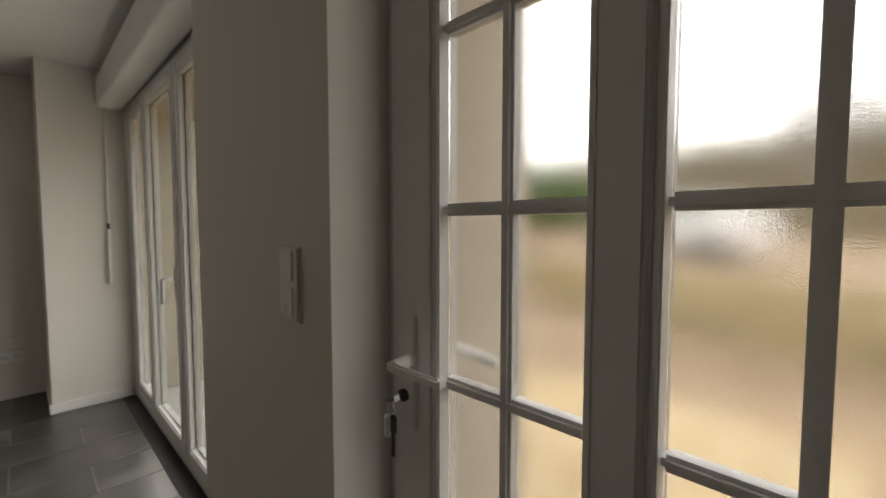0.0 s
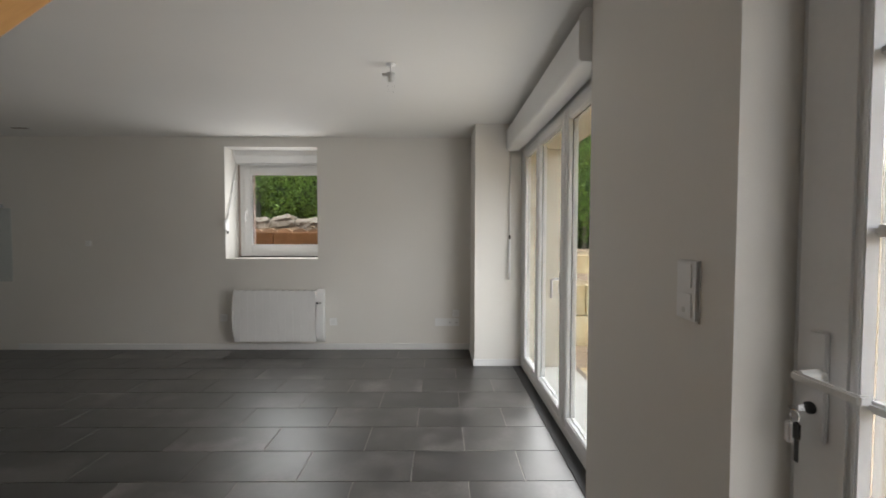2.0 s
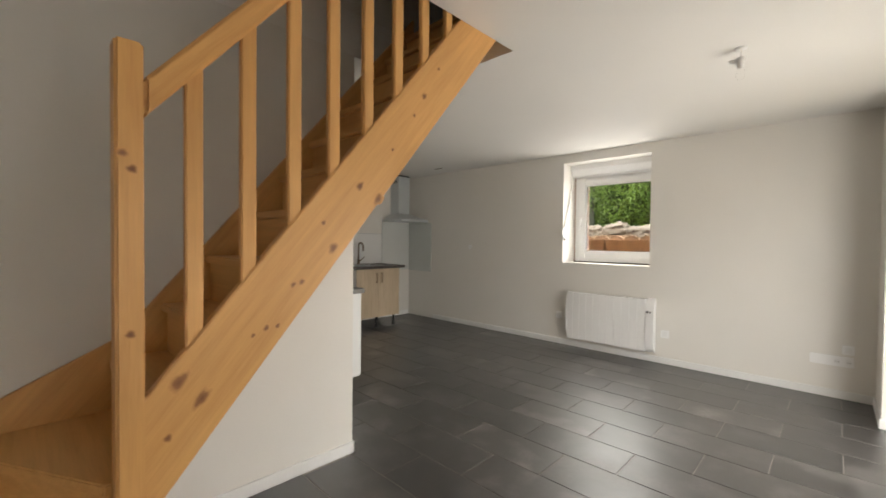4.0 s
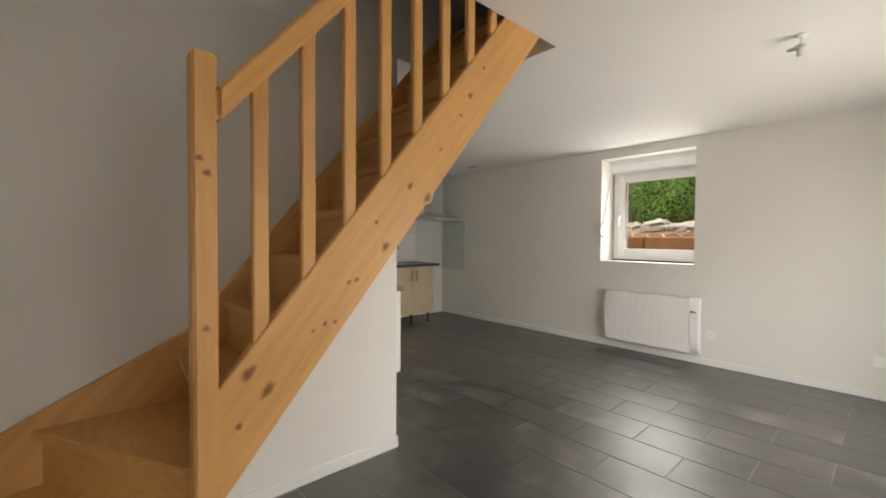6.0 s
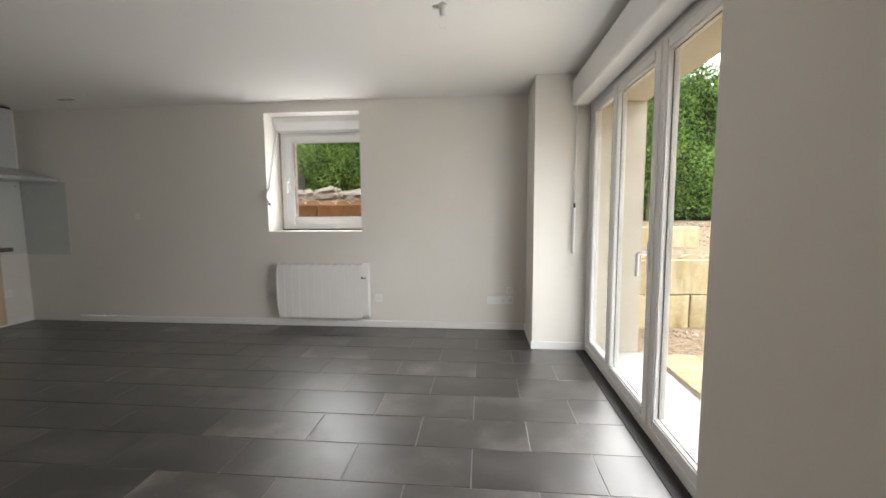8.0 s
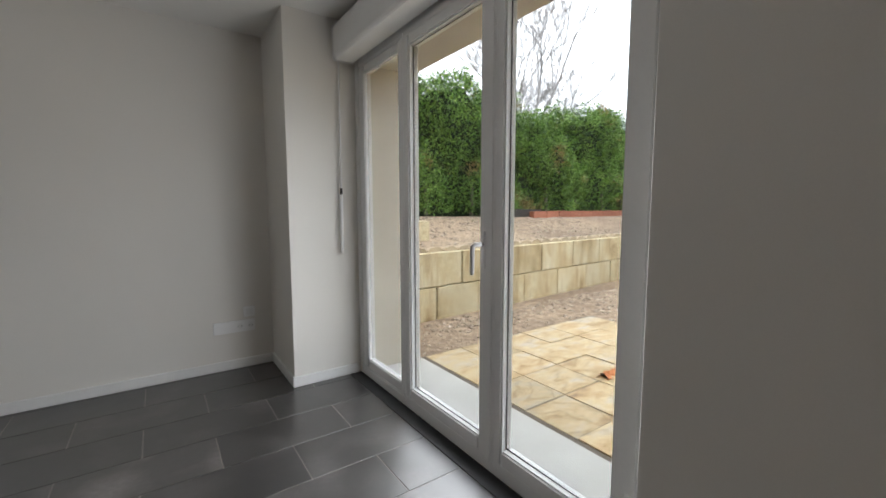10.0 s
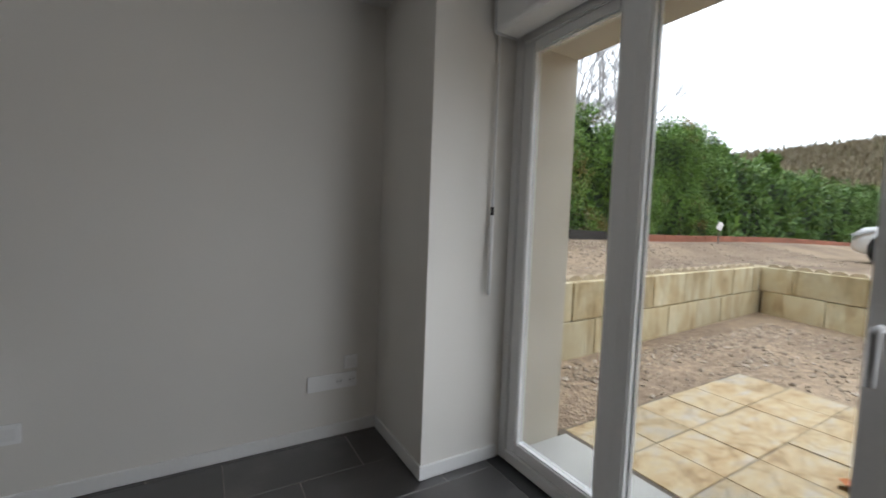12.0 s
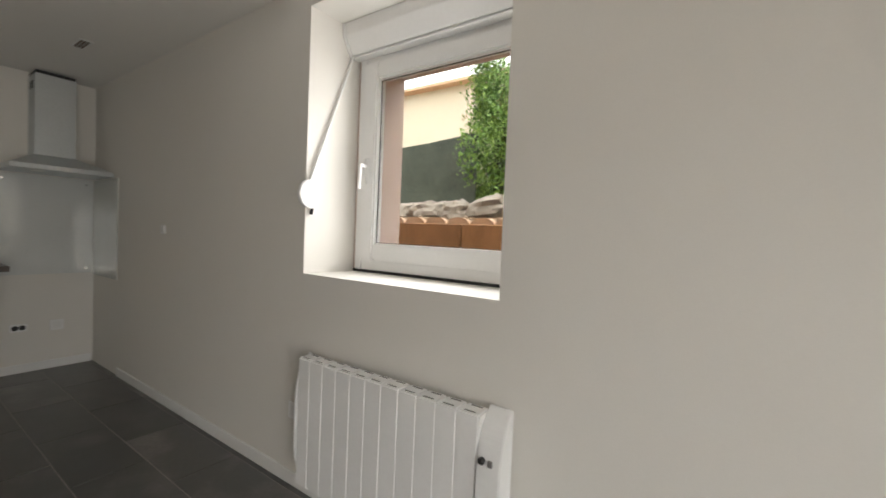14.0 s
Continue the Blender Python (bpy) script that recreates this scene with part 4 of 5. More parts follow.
def ground():
    ys = [-150, -60, -25, -12, -7, -6, -4, -2, -1, 0, 1, 2, 3, 4]
    rows = [(y, None) for y in ys] + [("edge", 0.0), ("edge", 0.02)] + [(y, None) for y in (5.3, 5.6, 5.80, 5.90, 6.05, 6.4, 6.8, 7.2, 7.6, 8.2, 9, 11, 14, 20, 32, 60, 120, 300)]
    us = [-200, -80, -30, -12, -6.0, -3, -1, 0.5, 0.95, 1.4, 2.0, 2.6, 3.3, 4.0, 4.8, 5.6, 6.3, "e0", "e1", 8.2, 9, 10.5, 12, 14, 17, 22, 30, 45, 80, 150, 400]
    verts, faces = [], []
    for r, (y, off) in enumerate(rows):
        for u in us:
            yy = y
            x = None
            if isinstance(u, str):
                ref = yy if not isinstance(yy, str) else 5.03
                x = east_edge(ref) + (0.0 if u == "e0" else 0.02)
            else:
                ref = yy if not isinstance(yy, str) else 5.03
                x = min(u, east_edge(ref) - 0.05 * (7 - min(u, 7))) if u < 7 else u
            if isinstance(yy, str):
                yy = north_edge(x) + 0.10 + off
            low = r <= len(ys) and (u == "e0" or (not isinstance(u, str) and u < 7))
            verts.append((x, yy, ground_height(x, yy, low)))
    w = len(us)
    for r in range(len(rows) - 1):
        for c in range(w - 1):
            faces.append((r * w + c, r * w + c + 1, (r + 1) * w + c + 1, (r + 1) * w + c))
    me = bpy.data.meshes.new("ground")
    me.from_pydata(verts, [], faces)
    me.materials.append(GRAVEL)
    tagged(new("ground", me), "sandy gravel ground with a sunken terrace area", "ground", kind="structure")


ground()


def shared_block(name, lx, ly, lz, mat, bevel=0.008):
    bm = box(-lx / 2, lx / 2, -ly / 2, ly / 2, 0, lz, bevel, 1)
    me = bpy.data.meshes.new(name)
    bm.to_mesh(me)
    bm.free()
    me.materials.append(mat)
    return me


def piece(name, me, m, parent):
    ob = new(name, me)
    ob.parent = parent
    ob.matrix_parent_inverse = parent.matrix_basis.inverted()
    ob.matrix_basis = m
    return ob


def half_disc(radius, thick, height, mat):
    bm = prism([(-radius, 0), (radius, 0)] + [(radius * math.cos(a), height * math.sin(a)) for a in (math.pi * i / 8 for i in range(1, 8))], -thick / 2, thick / 2, "y")
    me = bpy.data.meshes.new("edging")
    bm.to_mesh(me)
    bm.free()
    me.materials.append(mat)
    return me


def block_wall(label, start, end, base, courses, edge_mat, step=0.5, high=0.39, face=None):
    t = thing("retaining_wall", (*start, base), label, "retaining wall")
    a, b = Vector(start), Vector(end)
    n = round((b - a).length / step)
    way = (b - a).normalized()
    turn = math.degrees(math.atan2(way.y, way.x))
    me = shared_block("block", step - 0.012, 0.20, high - 0.010, face or BLOCK)
    cap = half_disc(0.108, 0.05, 0.058, edge_mat)
    for c in range(courses):
        for i in range(n + c % 2):
            p = a + way * (step * (i + 0.5 - 0.5 * (c % 2)))
            jut = random.uniform(-0.006, 0.006)
            piece("block", me, pose(p.x - way.y * jut, p.y + way.x * jut, base + c * high, 0, 0, turn + random.uniform(-0.6, 0.6)), t)
    for i in range(int((b - a).length / 0.225)):
        p = a + way * (0.225 * (i + 0.5))
        piece("edging_tile", cap, pose(p.x, p.y, base + courses * high - 0.012, random.uniform(-4, 4), 0, turn), t)
    return t


BROWN_BLOCK = two_scale("brown_stained_block", (0.17, 0.085, 0.035), (0.36, 0.205, 0.095), 3.0, 30.0, 0.9, 0.4, 0.005, 0.0, (2.0, 2.0, 0.5), 0.15)
block_wall("weathered yellow block retaining wall with scalloped edging", (1.13, 4.70), (7.13, 5.13), -0.10, 2, EDGING, 0.752)
block_wall("low yellow block wall along the parking", (7.15, 4.95), (4.25, -3.84), -0.10, 2, EDGING, 0.925)
block_wall("brown block wall with terracotta scalloped edging", (-5.0, 5.78), (0.55, 5.78), 0.165, 3, TERRACOTTA, 0.74, 0.39, BROWN_BLOCK)
block_wall("short yellow block wall on the slope", (0.6, 5.80), (2.35, 5.80), 0.22, 2, EDGING, 0.75)


JOINT = two_scale("earthy_joint", (0.085, 0.066, 0.048), (0.15, 0.12, 0.088), 3.0, 60.0, 0.95, 0.4, 0.004)


def pavers():
    t = thing("terrace", (2.2, 1.8, -0.09), "terrace of yellow veined square paving slabs", "terrace")
    part("bed", box(1.025, 3.33, -0.40, 3.69, -0.13, -0.054), JOINT, t, "earthy joint bed")
    me = shared_block("slab", 0.37 - 0.006, 0.37 - 0.006, 0.03, PAVER, 0.003)
    for i in range(6):
        for j in range(11):
            piece("slab", me, pose(1.10 + 0.37 * (i + 0.5), -0.39 + 0.37 * (j + 0.5), -0.080 + random.uniform(-0.003, 0.003), random.uniform(-0.3, 0.3), random.uniform(-0.3, 0.3), 0), t)


pavers()


def fallen_leaf(x, y, z, size):
    t = thing("fallen_leaf", (x, y, z), "curled orange dry leaf lying on the paving", "leaf")
    pts = []
    for i in range(20):
        a = 2 * math.pi * i / 20
        r = size * (0.55 + 0.45 * abs(math.cos(2.5 * a)))
        pts.append((x + r * math.cos(a), y + 0.8 * r * math.sin(a), z + 0.012 + 0.02 * math.cos(2 * a)))
    bm = bmesh.new()
    c = bm.verts.new((x, y, z + 0.004))
    ring = [bm.verts.new(p) for p in pts]
    for i in range(20):
        bm.faces.new((c, ring[i], ring[(i + 1) % 20]))
    part("blade", bm, DRY_LEAF, t)
    part("stalk", tube([(x, y, z + 0.006), (x - size * 0.9, y - size * 0.5, z + 0.006)], 0.002, 6), DRY_LEAF, t)


DRY_LEAF = two_scale("dry_orange_leaf", (0.38, 0.11, 0.03), (0.58, 0.22, 0.06), 20.0, 90.0, 0.7, 0.2)
fallen_leaf(1.98, 2.58, -0.05, 0.10)

# ---- hedges, trees, distance ----


def leaf_mesh(name, points, size, mat, rng, spread=0.6):
    """Many small folded leaves at the given points, in one mesh."""
    n = len(points)
    d1 = rng.normal(size=(n, 3))
    d1[:, 2] = np.abs(d1[:, 2]) + 0.35
    d1 /= np.linalg.norm(d1, axis=1)[:, None]
    d2 = np.cross(d1, rng.normal(size=(n, 3)))
    d2 /= np.linalg.norm(d2, axis=1)[:, None]
    s = size * rng.uniform(0.6, 1.5, n)[:, None]
    v = np.empty((n, 4, 3))
    v[:, 0], v[:, 1], v[:, 2], v[:, 3] = points, points + d1 * s * 0.5 + d2 * s * spread * 0.5, points + d1 * s, points + d1 * s * 0.5 - d2 * s * spread * 0.5
    me = bpy.data.meshes.new(name)
    idx = np.arange(n * 4).reshape(n, 4)
    me.from_pydata(v.reshape(-1, 3).tolist(), [], idx.tolist())
    me.materials.append(mat)
    return me


def hedge(label, x0, x1, yf, z0, z1, depth, count, size, mat, seed, lean=0.0):
    rng = np.random.default_rng(seed)
    t = thing("hedge", ((x0 + x1) / 2, yf, z0), label, "hedge")
    u = rng.uniform(0, 1, count)
    x = x0 + (x1 - x0) * u
    top = z1 + 0.20 * np.sin(x * 1.1 + seed) + 0.12 * np.sin(x * 4.3) + 0.08 * np.sin(x * 9.1 + 1) - 0.45 * np.clip((1.4 - x) / 1.6, 0, 1)
    face = rng.uniform(0, 1, count)
    z = np.where(face < 0.78, z0 + (top - z0) * rng.uniform(0, 1, count) ** 0.9, top + rng.uniform(-0.22, 0.10, count))
    lobe = np.sin(x * 8.3 + 1.7 * np.sin(z * 2.1)) * np.sin(z * 6.1 + 1.3 * np.sin(x * 3.3))
    front = yf + lean * u * 4 + 0.20 * np.sin(x * 2.7 + z * 1.3) + 0.13 * np.sin(z * 3.9 + x * 1.1) + 0.13 * lobe + rng.exponential(0.10, count)
    y = np.where(face < 0.78, front, yf + lean * u * 4 + rng.uniform(0, depth, count))
    clump = rng.normal(0, 0.05, (count, 3))
    p = np.stack([x, y, z], 1) + clump
    ends = rng.uniform(0, 1, count) < 0.09
    p[ends, 0] = x0 + rng.normal(0, 0.08, ends.sum())
    p[ends, 1] = yf + rng.uniform(0, depth, ends.sum())
    foliage = new("foliage", leaf_mesh("foliage", p, size, mat, rng, 0.38))
    foliage.parent, foliage.matrix_parent_inverse = t, t.matrix_basis.inverted()
    steps = int((x1 - x0) / 0.2)
    ridge = []
    for i in range(steps + 1):
        xx = x0 + 0.15 + (x1 - x0 - 0.15) * i / steps
        ridge.append((xx, z1 - 0.20 + 0.20 * math.sin(xx * 1.1 + seed) + 0.12 * math.sin(xx * 4.3) + 0.08 * math.sin(xx * 9.1 + 1) - 0.45 * max(0.0, min(1.0, (1.4 - xx) / 1.6))))
    # Solid filler behind the leaves, coloured as the hedge's inner shade.
    part("core", prism([(x0 + 0.15, z0 - 0.3)] + ridge + [(x1, z0 - 0.3)], yf + 0.36, yf + depth - 0.1, "y"), HEDGE_SHADE, t, "solid filler with the hedge's inner shade in its colour")
    for i in range(int((x1 - x0) / 1.2)):
        xx = x0 + 0.6 + 1.2 * i
        yy = yf + 0.2 + lean * 4 * (xx - x0) / (x1 - x0)
        part("trunk", tube([(xx, yy, z0 - 0.35), (xx + 0.05, yy + 0.05, z0 + 0.7)], [0.05, 0.03], 7), BARK, t)


hedge("tall clipped conifer hedge with brown patches", -3.95, 11.5, 7.75, 1.05, 3.62, 1.1, 120000, 0.062, HEDGE, 3)
hedge("bright green clipped hedge beyond the parking", 11.9, 40.0, 8.2, 0.3, 3.25, 1.4, 26000, 0.16, HEDGE_FAR, 5)


def loose_stones():
    """Rubble and clods strewn over the gravel and the bank."""
    rng = np.random.default_rng(31)
    spots = []
    for n, x0, x1, y0, y1, sunken in ((1500, 1.1, 6.2, 3.75, 4.55, True), (1100, 3.4, 6.2, 0.4, 3.9, True), (2200, 1.0, 7.0, 5.25, 7.4, False), (500, -5.0, 1.0, 5.95, 7.4, False), (700, 7.4, 12.0, 4.8, 6.9, False)):
        xs, ys = rng.uniform(x0, x1, n), rng.uniform(y0, y1, n)
        if sunken:
            ys = np.where(rng.uniform(0, 1, n) < 0.5, y1 - (y1 - ys) * 0.5, ys)
        spots += [(x, y, sunken) for x, y in zip(xs, ys)]
    verts, faces = [], []
    for x, y, sunken in spots:
        r = 0.006 + 0.026 * rng.uniform() ** 3
        z = ground_height(x, y, sunken) + r * 0.25
        a = rng.uniform(0, 6.28)
        c, d, k = math.cos(a), math.sin(a), len(verts)
        for ux, uy, uz in ((1.3, 0, 0), (0, 0.9, 0), (-1.1, 0, 0), (0, -1, 0), (0.1, 0.1, 0.8), (0, 0, -0.8)):
            w = r * rng.uniform(0.75, 1.25)
            verts.append((x + (ux * c - uy * d) * w, y + (ux * d + uy * c) * w, z + uz * w))
        for i in range(4):
            faces.append((k + i, k + (i + 1) % 4, k + 4))
            faces.append((k + (i + 1) % 4, k + i, k + 5))
    me = bpy.data.meshes.new("loose_stones")
    me.from_pydata(verts, [], faces)
    me.materials.append(RUBBLE)
    tagged(new("loose_stones", me), "loose stones and clods strewn over the gravel", "stones", kind="stuff")


RUBBLE = leaf_material("mixed_rubble", ((0.2, (0.20, 0.15, 0.105)), (0.45, (0.32, 0.25, 0.18)), (0.65, (0.44, 0.36, 0.27)), (0.85, (0.52, 0.46, 0.38))))
loose_stones()


def edging_board():
    z = ground_height(5.7, 7.3, False)
    t = thing("edging_board", (5.7, 7.3, z), "dark weathered board lying along the hedge foot", "board")
    ob = part("board", box(-0.72, 0.72, -0.02, 0.02, -0.03, 0.17, 0.004), OLD_BOARD, t)
    ob.matrix_basis = pose(5.8, 7.3, z, -4, 0.6, -1.5)


OLD_BOARD = two_scale("dark_weathered_wood", (0.022, 0.019, 0.017), (0.06, 0.052, 0.045), 3.0, 40.0, 0.85, 0.3, 0.003, 0.0, (0.3, 3, 3))
edging_board()


def rocks():
    t = thing("stone_row", (-2.0, 6.3, 1.35), "row of pale rough stones along the bank", "stones")
    rng = random.Random(8)
    x = -5.0
    while x < 1.2:
        w = rng.uniform(0.25, 0.6)
        bm = bmesh.new()
        bmesh.ops.create_icosphere(bm, subdivisions=3, radius=1.0)
        for v in bm.verts:
            k = 1 + 0.30 * noise.noise(v.co * 2.2 + Vector((x, 2, 3))) + 0.08 * noise.noise(v.co * 6 + Vector((x, 5, 1)))
            v.co = Vector((v.co.x * w * 0.62, v.co.y * 0.22, v.co.z * 0.15)) * k
        ob = part("stone", bm, ROCK, t)
        ob.matrix_basis = pose(x + w / 2, 6.25 + rng.uniform(-0.08, 0.08), 1.44 + rng.uniform(-0.03, 0.03), rng.uniform(-8, 8), rng.uniform(-8, 8), rng.uniform(-15, 15))
        x += w * 1.02


rocks()


def brick_border():
    t = thing("brick_border", (11, 7.2, 0.9), "low red brick border in front of the hedge", "border")
    me = shared_block("brick", 0.42, 0.14, 0.16, BRICK, 0.006)
    for i in range(46):
        x = 6.3 + 0.43 * i
        y = 7.15 + 0.02 * (x - 6.3)
        piece("brick", me, pose(x, y, ground_height(x, y, False) - 0.03, 0, 0, 1.1 + random.uniform(-1, 1)), t)


brick_border()


def marker():
    x, y = 9.6, 6.9
    z = ground_height(x, y, False)
    t = thing("garden_marker", (x, y, z), "small white plate on a wooden stake", "garden marker")
    part("stake", box(x - 0.02, x + 0.02, y - 0.01, y + 0.01, z - 0.15, z + 0.42), BARK, t)
    ob = part("plate", box(-0.11, 0.11, -0.012, 0.0, -0.09, 0.09, 0.004), TRIM, t)
    ob.matrix_basis = pose(x, y - 0.012, z + 0.42, 8, 18, 0)


marker()


def bare_tree(name, x, y, z, tall, seed, parent_mesh=None):
    """Trunk and forking limbs, thinning out to twigs."""
    rng = random.Random(seed)
    limbs, twigs = bmesh.new(), []

    def seg(bm, p, q, r0, r1, sides):
        way = (q - p).normalized()
        a = way.orthogonal().normalized()
        b = way.cross(a)
        ra = [bm.verts.new(p + (a * math.cos(2 * math.pi * k / sides) + b * math.sin(2 * math.pi * k / sides)) * r0) for k in range(sides)]
        rb = [bm.verts.new(q + (a * math.cos(2 * math.pi * k / sides) + b * math.sin(2 * math.pi * k / sides)) * r1) for k in range(sides)]
        for k in range(sides):
            bm.faces.new((ra[k], ra[(k + 1) % sides], rb[(k + 1) % sides], rb[k]))

    def grow(p, way, length, r, depth):
        q = p + way * length
        r = max(r, 0.007 if tall < 20 else 0.018)
        seg(limbs if depth > 1 else fine, p, q, r, max(0.005 if tall < 20 else 0.014, r * 0.68), 6 if depth > 2 else 3)
        if depth == 0:
            return
        for _ in range(3):
            w = (way + Vector((rng.uniform(-1, 1), rng.uniform(-1, 1), rng.uniform(-0.15, 0.75))) * 0.62).normalized()
            start = p + way * length * rng.uniform(0.55, 1.0)
            grow(start, w, length * rng.uniform(0.6, 0.8), r * 0.55, depth - 1)

    fine = bmesh.new()
    grow(Vector((x, y, z - 0.3)), Vector((rng.uniform(-0.05, 0.05), rng.uniform(-0.05, 0.05), 1)).normalized(), tall * (0.33 if tall < 20 else 0.195), tall * (0.012 if tall < 20 else 0.008), 6 if tall < 20 else 7)
    return limbs, fine


def tree(x, y, tall, seed, label="bare winter tree with fine twigs"):
    z = ground_height(x, y, False)
    t = thing("tree", (x, y, z), label, "tree", "bare trees")
    limbs, fine = bare_tree("tree", x, y, z, tall, seed)
    part("trunk", limbs, TWIG, t)
    part("twigs", fine, TWIG, t)


for n_tree, (x, y, tall) in enumerate(((11.8, 13.0, 10.5), (13.3, 13.6, 11.5), (15.0, 13.4, 9.5), (16.8, 14.6, 8.0), (42.0, 0.2, 24.0), (14.0, 17.0, 10.0))):
    tree(x, y, tall, 20 + n_tree)

WOODS = two_scale("bare_wooded_hill", (0.10, 0.078, 0.042), (0.20, 0.16, 0.088), 0.06, 0.5, 0.95, 0.1, 0.05, 0.0, (1, 1, 0.4))


def hill_height(a, d):
    k = max(0.0, min(1.0, (d - 80) / 99))
    return -1.5 + (27.0 + 7.0 * math.sin(a * 1.3 + 2.6) + 3.0 * noise.noise((a * 7, 1, 5))) * math.sin(k * math.pi / 2)


def hill():
    verts, faces = [], []
    cols, rws = 120, 12
    for j in range(rws):
        for i in range(cols):
            a = radians(-75 + 165 * i / (cols - 1))
            d = 80 + 9 * j
            verts.append((d * math.cos(a), d * math.sin(a), hill_height(a, d) + 0.8 * noise.noise((a * 60, j, 2)) * j / rws))
    for j in range(rws - 1):
        for i in range(cols - 1):
            faces.append((j * cols + i, j * cols + i + 1, (j + 1) * cols + i + 1, (j + 1) * cols + i))
    me = bpy.data.meshes.new("backdrop")
    me.from_pydata(verts, [], faces)
    me.materials.append(WOODS)
    tagged(new("backdrop", me), "distant hillside with bare brown woodland", "hill", kind="structure")


hill()


def far_woods():
    """The twiggy crowns of the bare wood that covers the hill."""
    rng = np.random.default_rng(12)
    n = 60000
    a = np.radians(rng.uniform(-50, 75, n))
    d = 74 + 104 * rng.uniform(0, 1, n) ** 0.75
    crown = rng.uniform(0, 1, n) ** 1.6 * 2.0 * (1.0 + 0.4 * np.sin(a * 160) * np.sin(d * 0.9))
    z = np.array([hill_height(p, q) for p, q in zip(a, d)]) + crown
    p = np.stack([d * np.cos(a), d * np.sin(a), z - 0.5], 1)
    turn = rng.uniform(0, 2 * np.pi, n)
    tall = np.stack([rng.normal(0, 0.25, n), rng.normal(0, 0.25, n), rng.uniform(0.9, 2.0, n)], 1)
    wide = np.stack([np.cos(turn), np.sin(turn), rng.normal(0, 0.3, n)], 1) * rng.uniform(0.12, 0.35, n)[:, None]
    v = np.stack([p, p + tall * 0.6 + wide, p + tall, p + tall * 0.5 - wide], 1)
    me = bpy.data.meshes.new("far_woods")
    me.from_pydata(v.reshape(-1, 3).tolist(), [], np.arange(n * 4).reshape(n, 4).tolist())
    me.materials.append(FAR_WOOD)
    tagged(new("far_woods", me), "bare winter trees covering the far slope", "woods", kind="stuff")


FAR_WOOD = leaf_material("far_bare_crowns", ((0.2, (0.145, 0.115, 0.066)), (0.45, (0.175, 0.14, 0.08)), (0.62, (0.20, 0.16, 0.092)), (0.8, (0.15, 0.15, 0.065))))
far_woods()


def conifer(x, y, tall, seed):
    rng = np.random.default_rng(seed)
    z = ground_height(x, y, False)
    t = thing("conifer", (x, y, z), "green pointed conifer rising out of the hedge", "tree", "conifers")
    part("trunk", tube([(x, y, z - 0.2), (x, y, z + tall * 0.85)], [0.10, 0.02], 8), BARK, t)
    n = 5200
    h = rng.uniform(0.05, 1, n)
    r = (1 - h) * tall * 0.24 * (0.75 + 0.25 * np.sin(h * 46)) * np.sqrt(rng.uniform(0.3, 1, n)) + 0.03
    a = rng.uniform(0, 2 * np.pi, n)
    p = np.stack([x + r * np.cos(a), y + r * np.sin(a), z + h * tall - r * 0.25], 1)
    f = new("foliage", leaf_mesh("foliage", p, 0.36, HEDGE, rng))
    f.parent, f.matrix_parent_inverse = t, t.matrix_basis.inverted()


for i, (x, y, tall) in enumerate(((10.6, 8.7, 2.75), (13.3, 8.9, 2.6), (17.6, 9.2, 3.0))):
    conifer(x, y, tall, 60 + i)


def mesh_fence():
    t = thing("garden_fence", (-6.5, 7.6, 1.4), "dark green netted garden fence on posts", "fence")
    for i in range(5):
        x = -9.0 + 1.15 * i
        part("post", tube([(x, 7.67, 1.2), (x, 7.67, 2.30 + 0.03 * i)], 0.025, 8), BARK, t)
    part("netting", prism([(-9.0, 1.35), (-3.8, 1.35), (-3.8, 2.60), (-4.6, 2.53), (-5.3, 2.50), (-6.2, 2.42), (-7.4, 2.38), (-9.0, 2.30)], 7.61, 7.63, "y"), NET, t, "dark green screening net")



NET = two_scale("green_screening_net", (0.028, 0.040, 0.030), (0.10, 0.12, 0.095), 3.0, 28.0, 0.9, 0.6, 0.01)
mesh_fence()


def neighbour_house():
    t = thing("house", (-20, 26, 1), "pale cream rendered neighbouring house with tiled roof", "house")
    part("wall", boxes((-34, -10, 26, 34, 0.5, 11.6)), CREAM, t)
    part("roof", prism([(25.3, 11.5), (30, 13.0), (34.7, 11.5), (34.7, 11.3), (25.3, 11.3)], -34.5, -9.5, "x"), TERRACOTTA, t)
    for x in (-21.5, -25, -29):
        for z in (2.4, 5.6):
            w = part("window", joined(box(x - 0.6, x - 0.52, 25.94, 26.0, z, z + 1.4), box(x + 0.52, x + 0.6, 25.94, 26.0, z, z + 1.4), box(x - 0.52, x + 0.52, 25.94, 26.0, z, z + 0.08), box(x - 0.52, x + 0.52, 25.94, 26.0, z + 1.32, z + 1.4)), TRIM, t)
            part("pane", box(x - 0.52, x + 0.52, 25.96, 25.99, z + 0.08, z + 1.32), DARK_GLASS, w)


def dark_glass():
    m, n, l, b = material("dark_window_glass", 0.06)
    # Opaque grey green, lightened to stand for sky reflected in the glass.
    b.inputs["Base Color"].default_value = (0.16, 0.20, 0.19, 1)
    return m


DARK_GLASS = dark_glass()
CREAM = two_scale("cream_render", (0.50, 0.455, 0.35), (0.58, 0.53, 0.42), 0.5, 20.0, 0.9, 0.2)
neighbour_house()

# ---- parked car ----


def car_paint():
    m, n, l, b = material("white_car_paint", 0.25)
    t = noise_tex(n, l, 3.0, 3.0)
    l.new(ramp(n, l, t.outputs["Fac"], (0.3, (0.74, 0.75, 0.76)), (0.7, (0.80, 0.81, 0.82))).outputs[0], b.inputs["Base Color"])
    b.inputs["Coat Weight"].default_value = 0.6
    return m


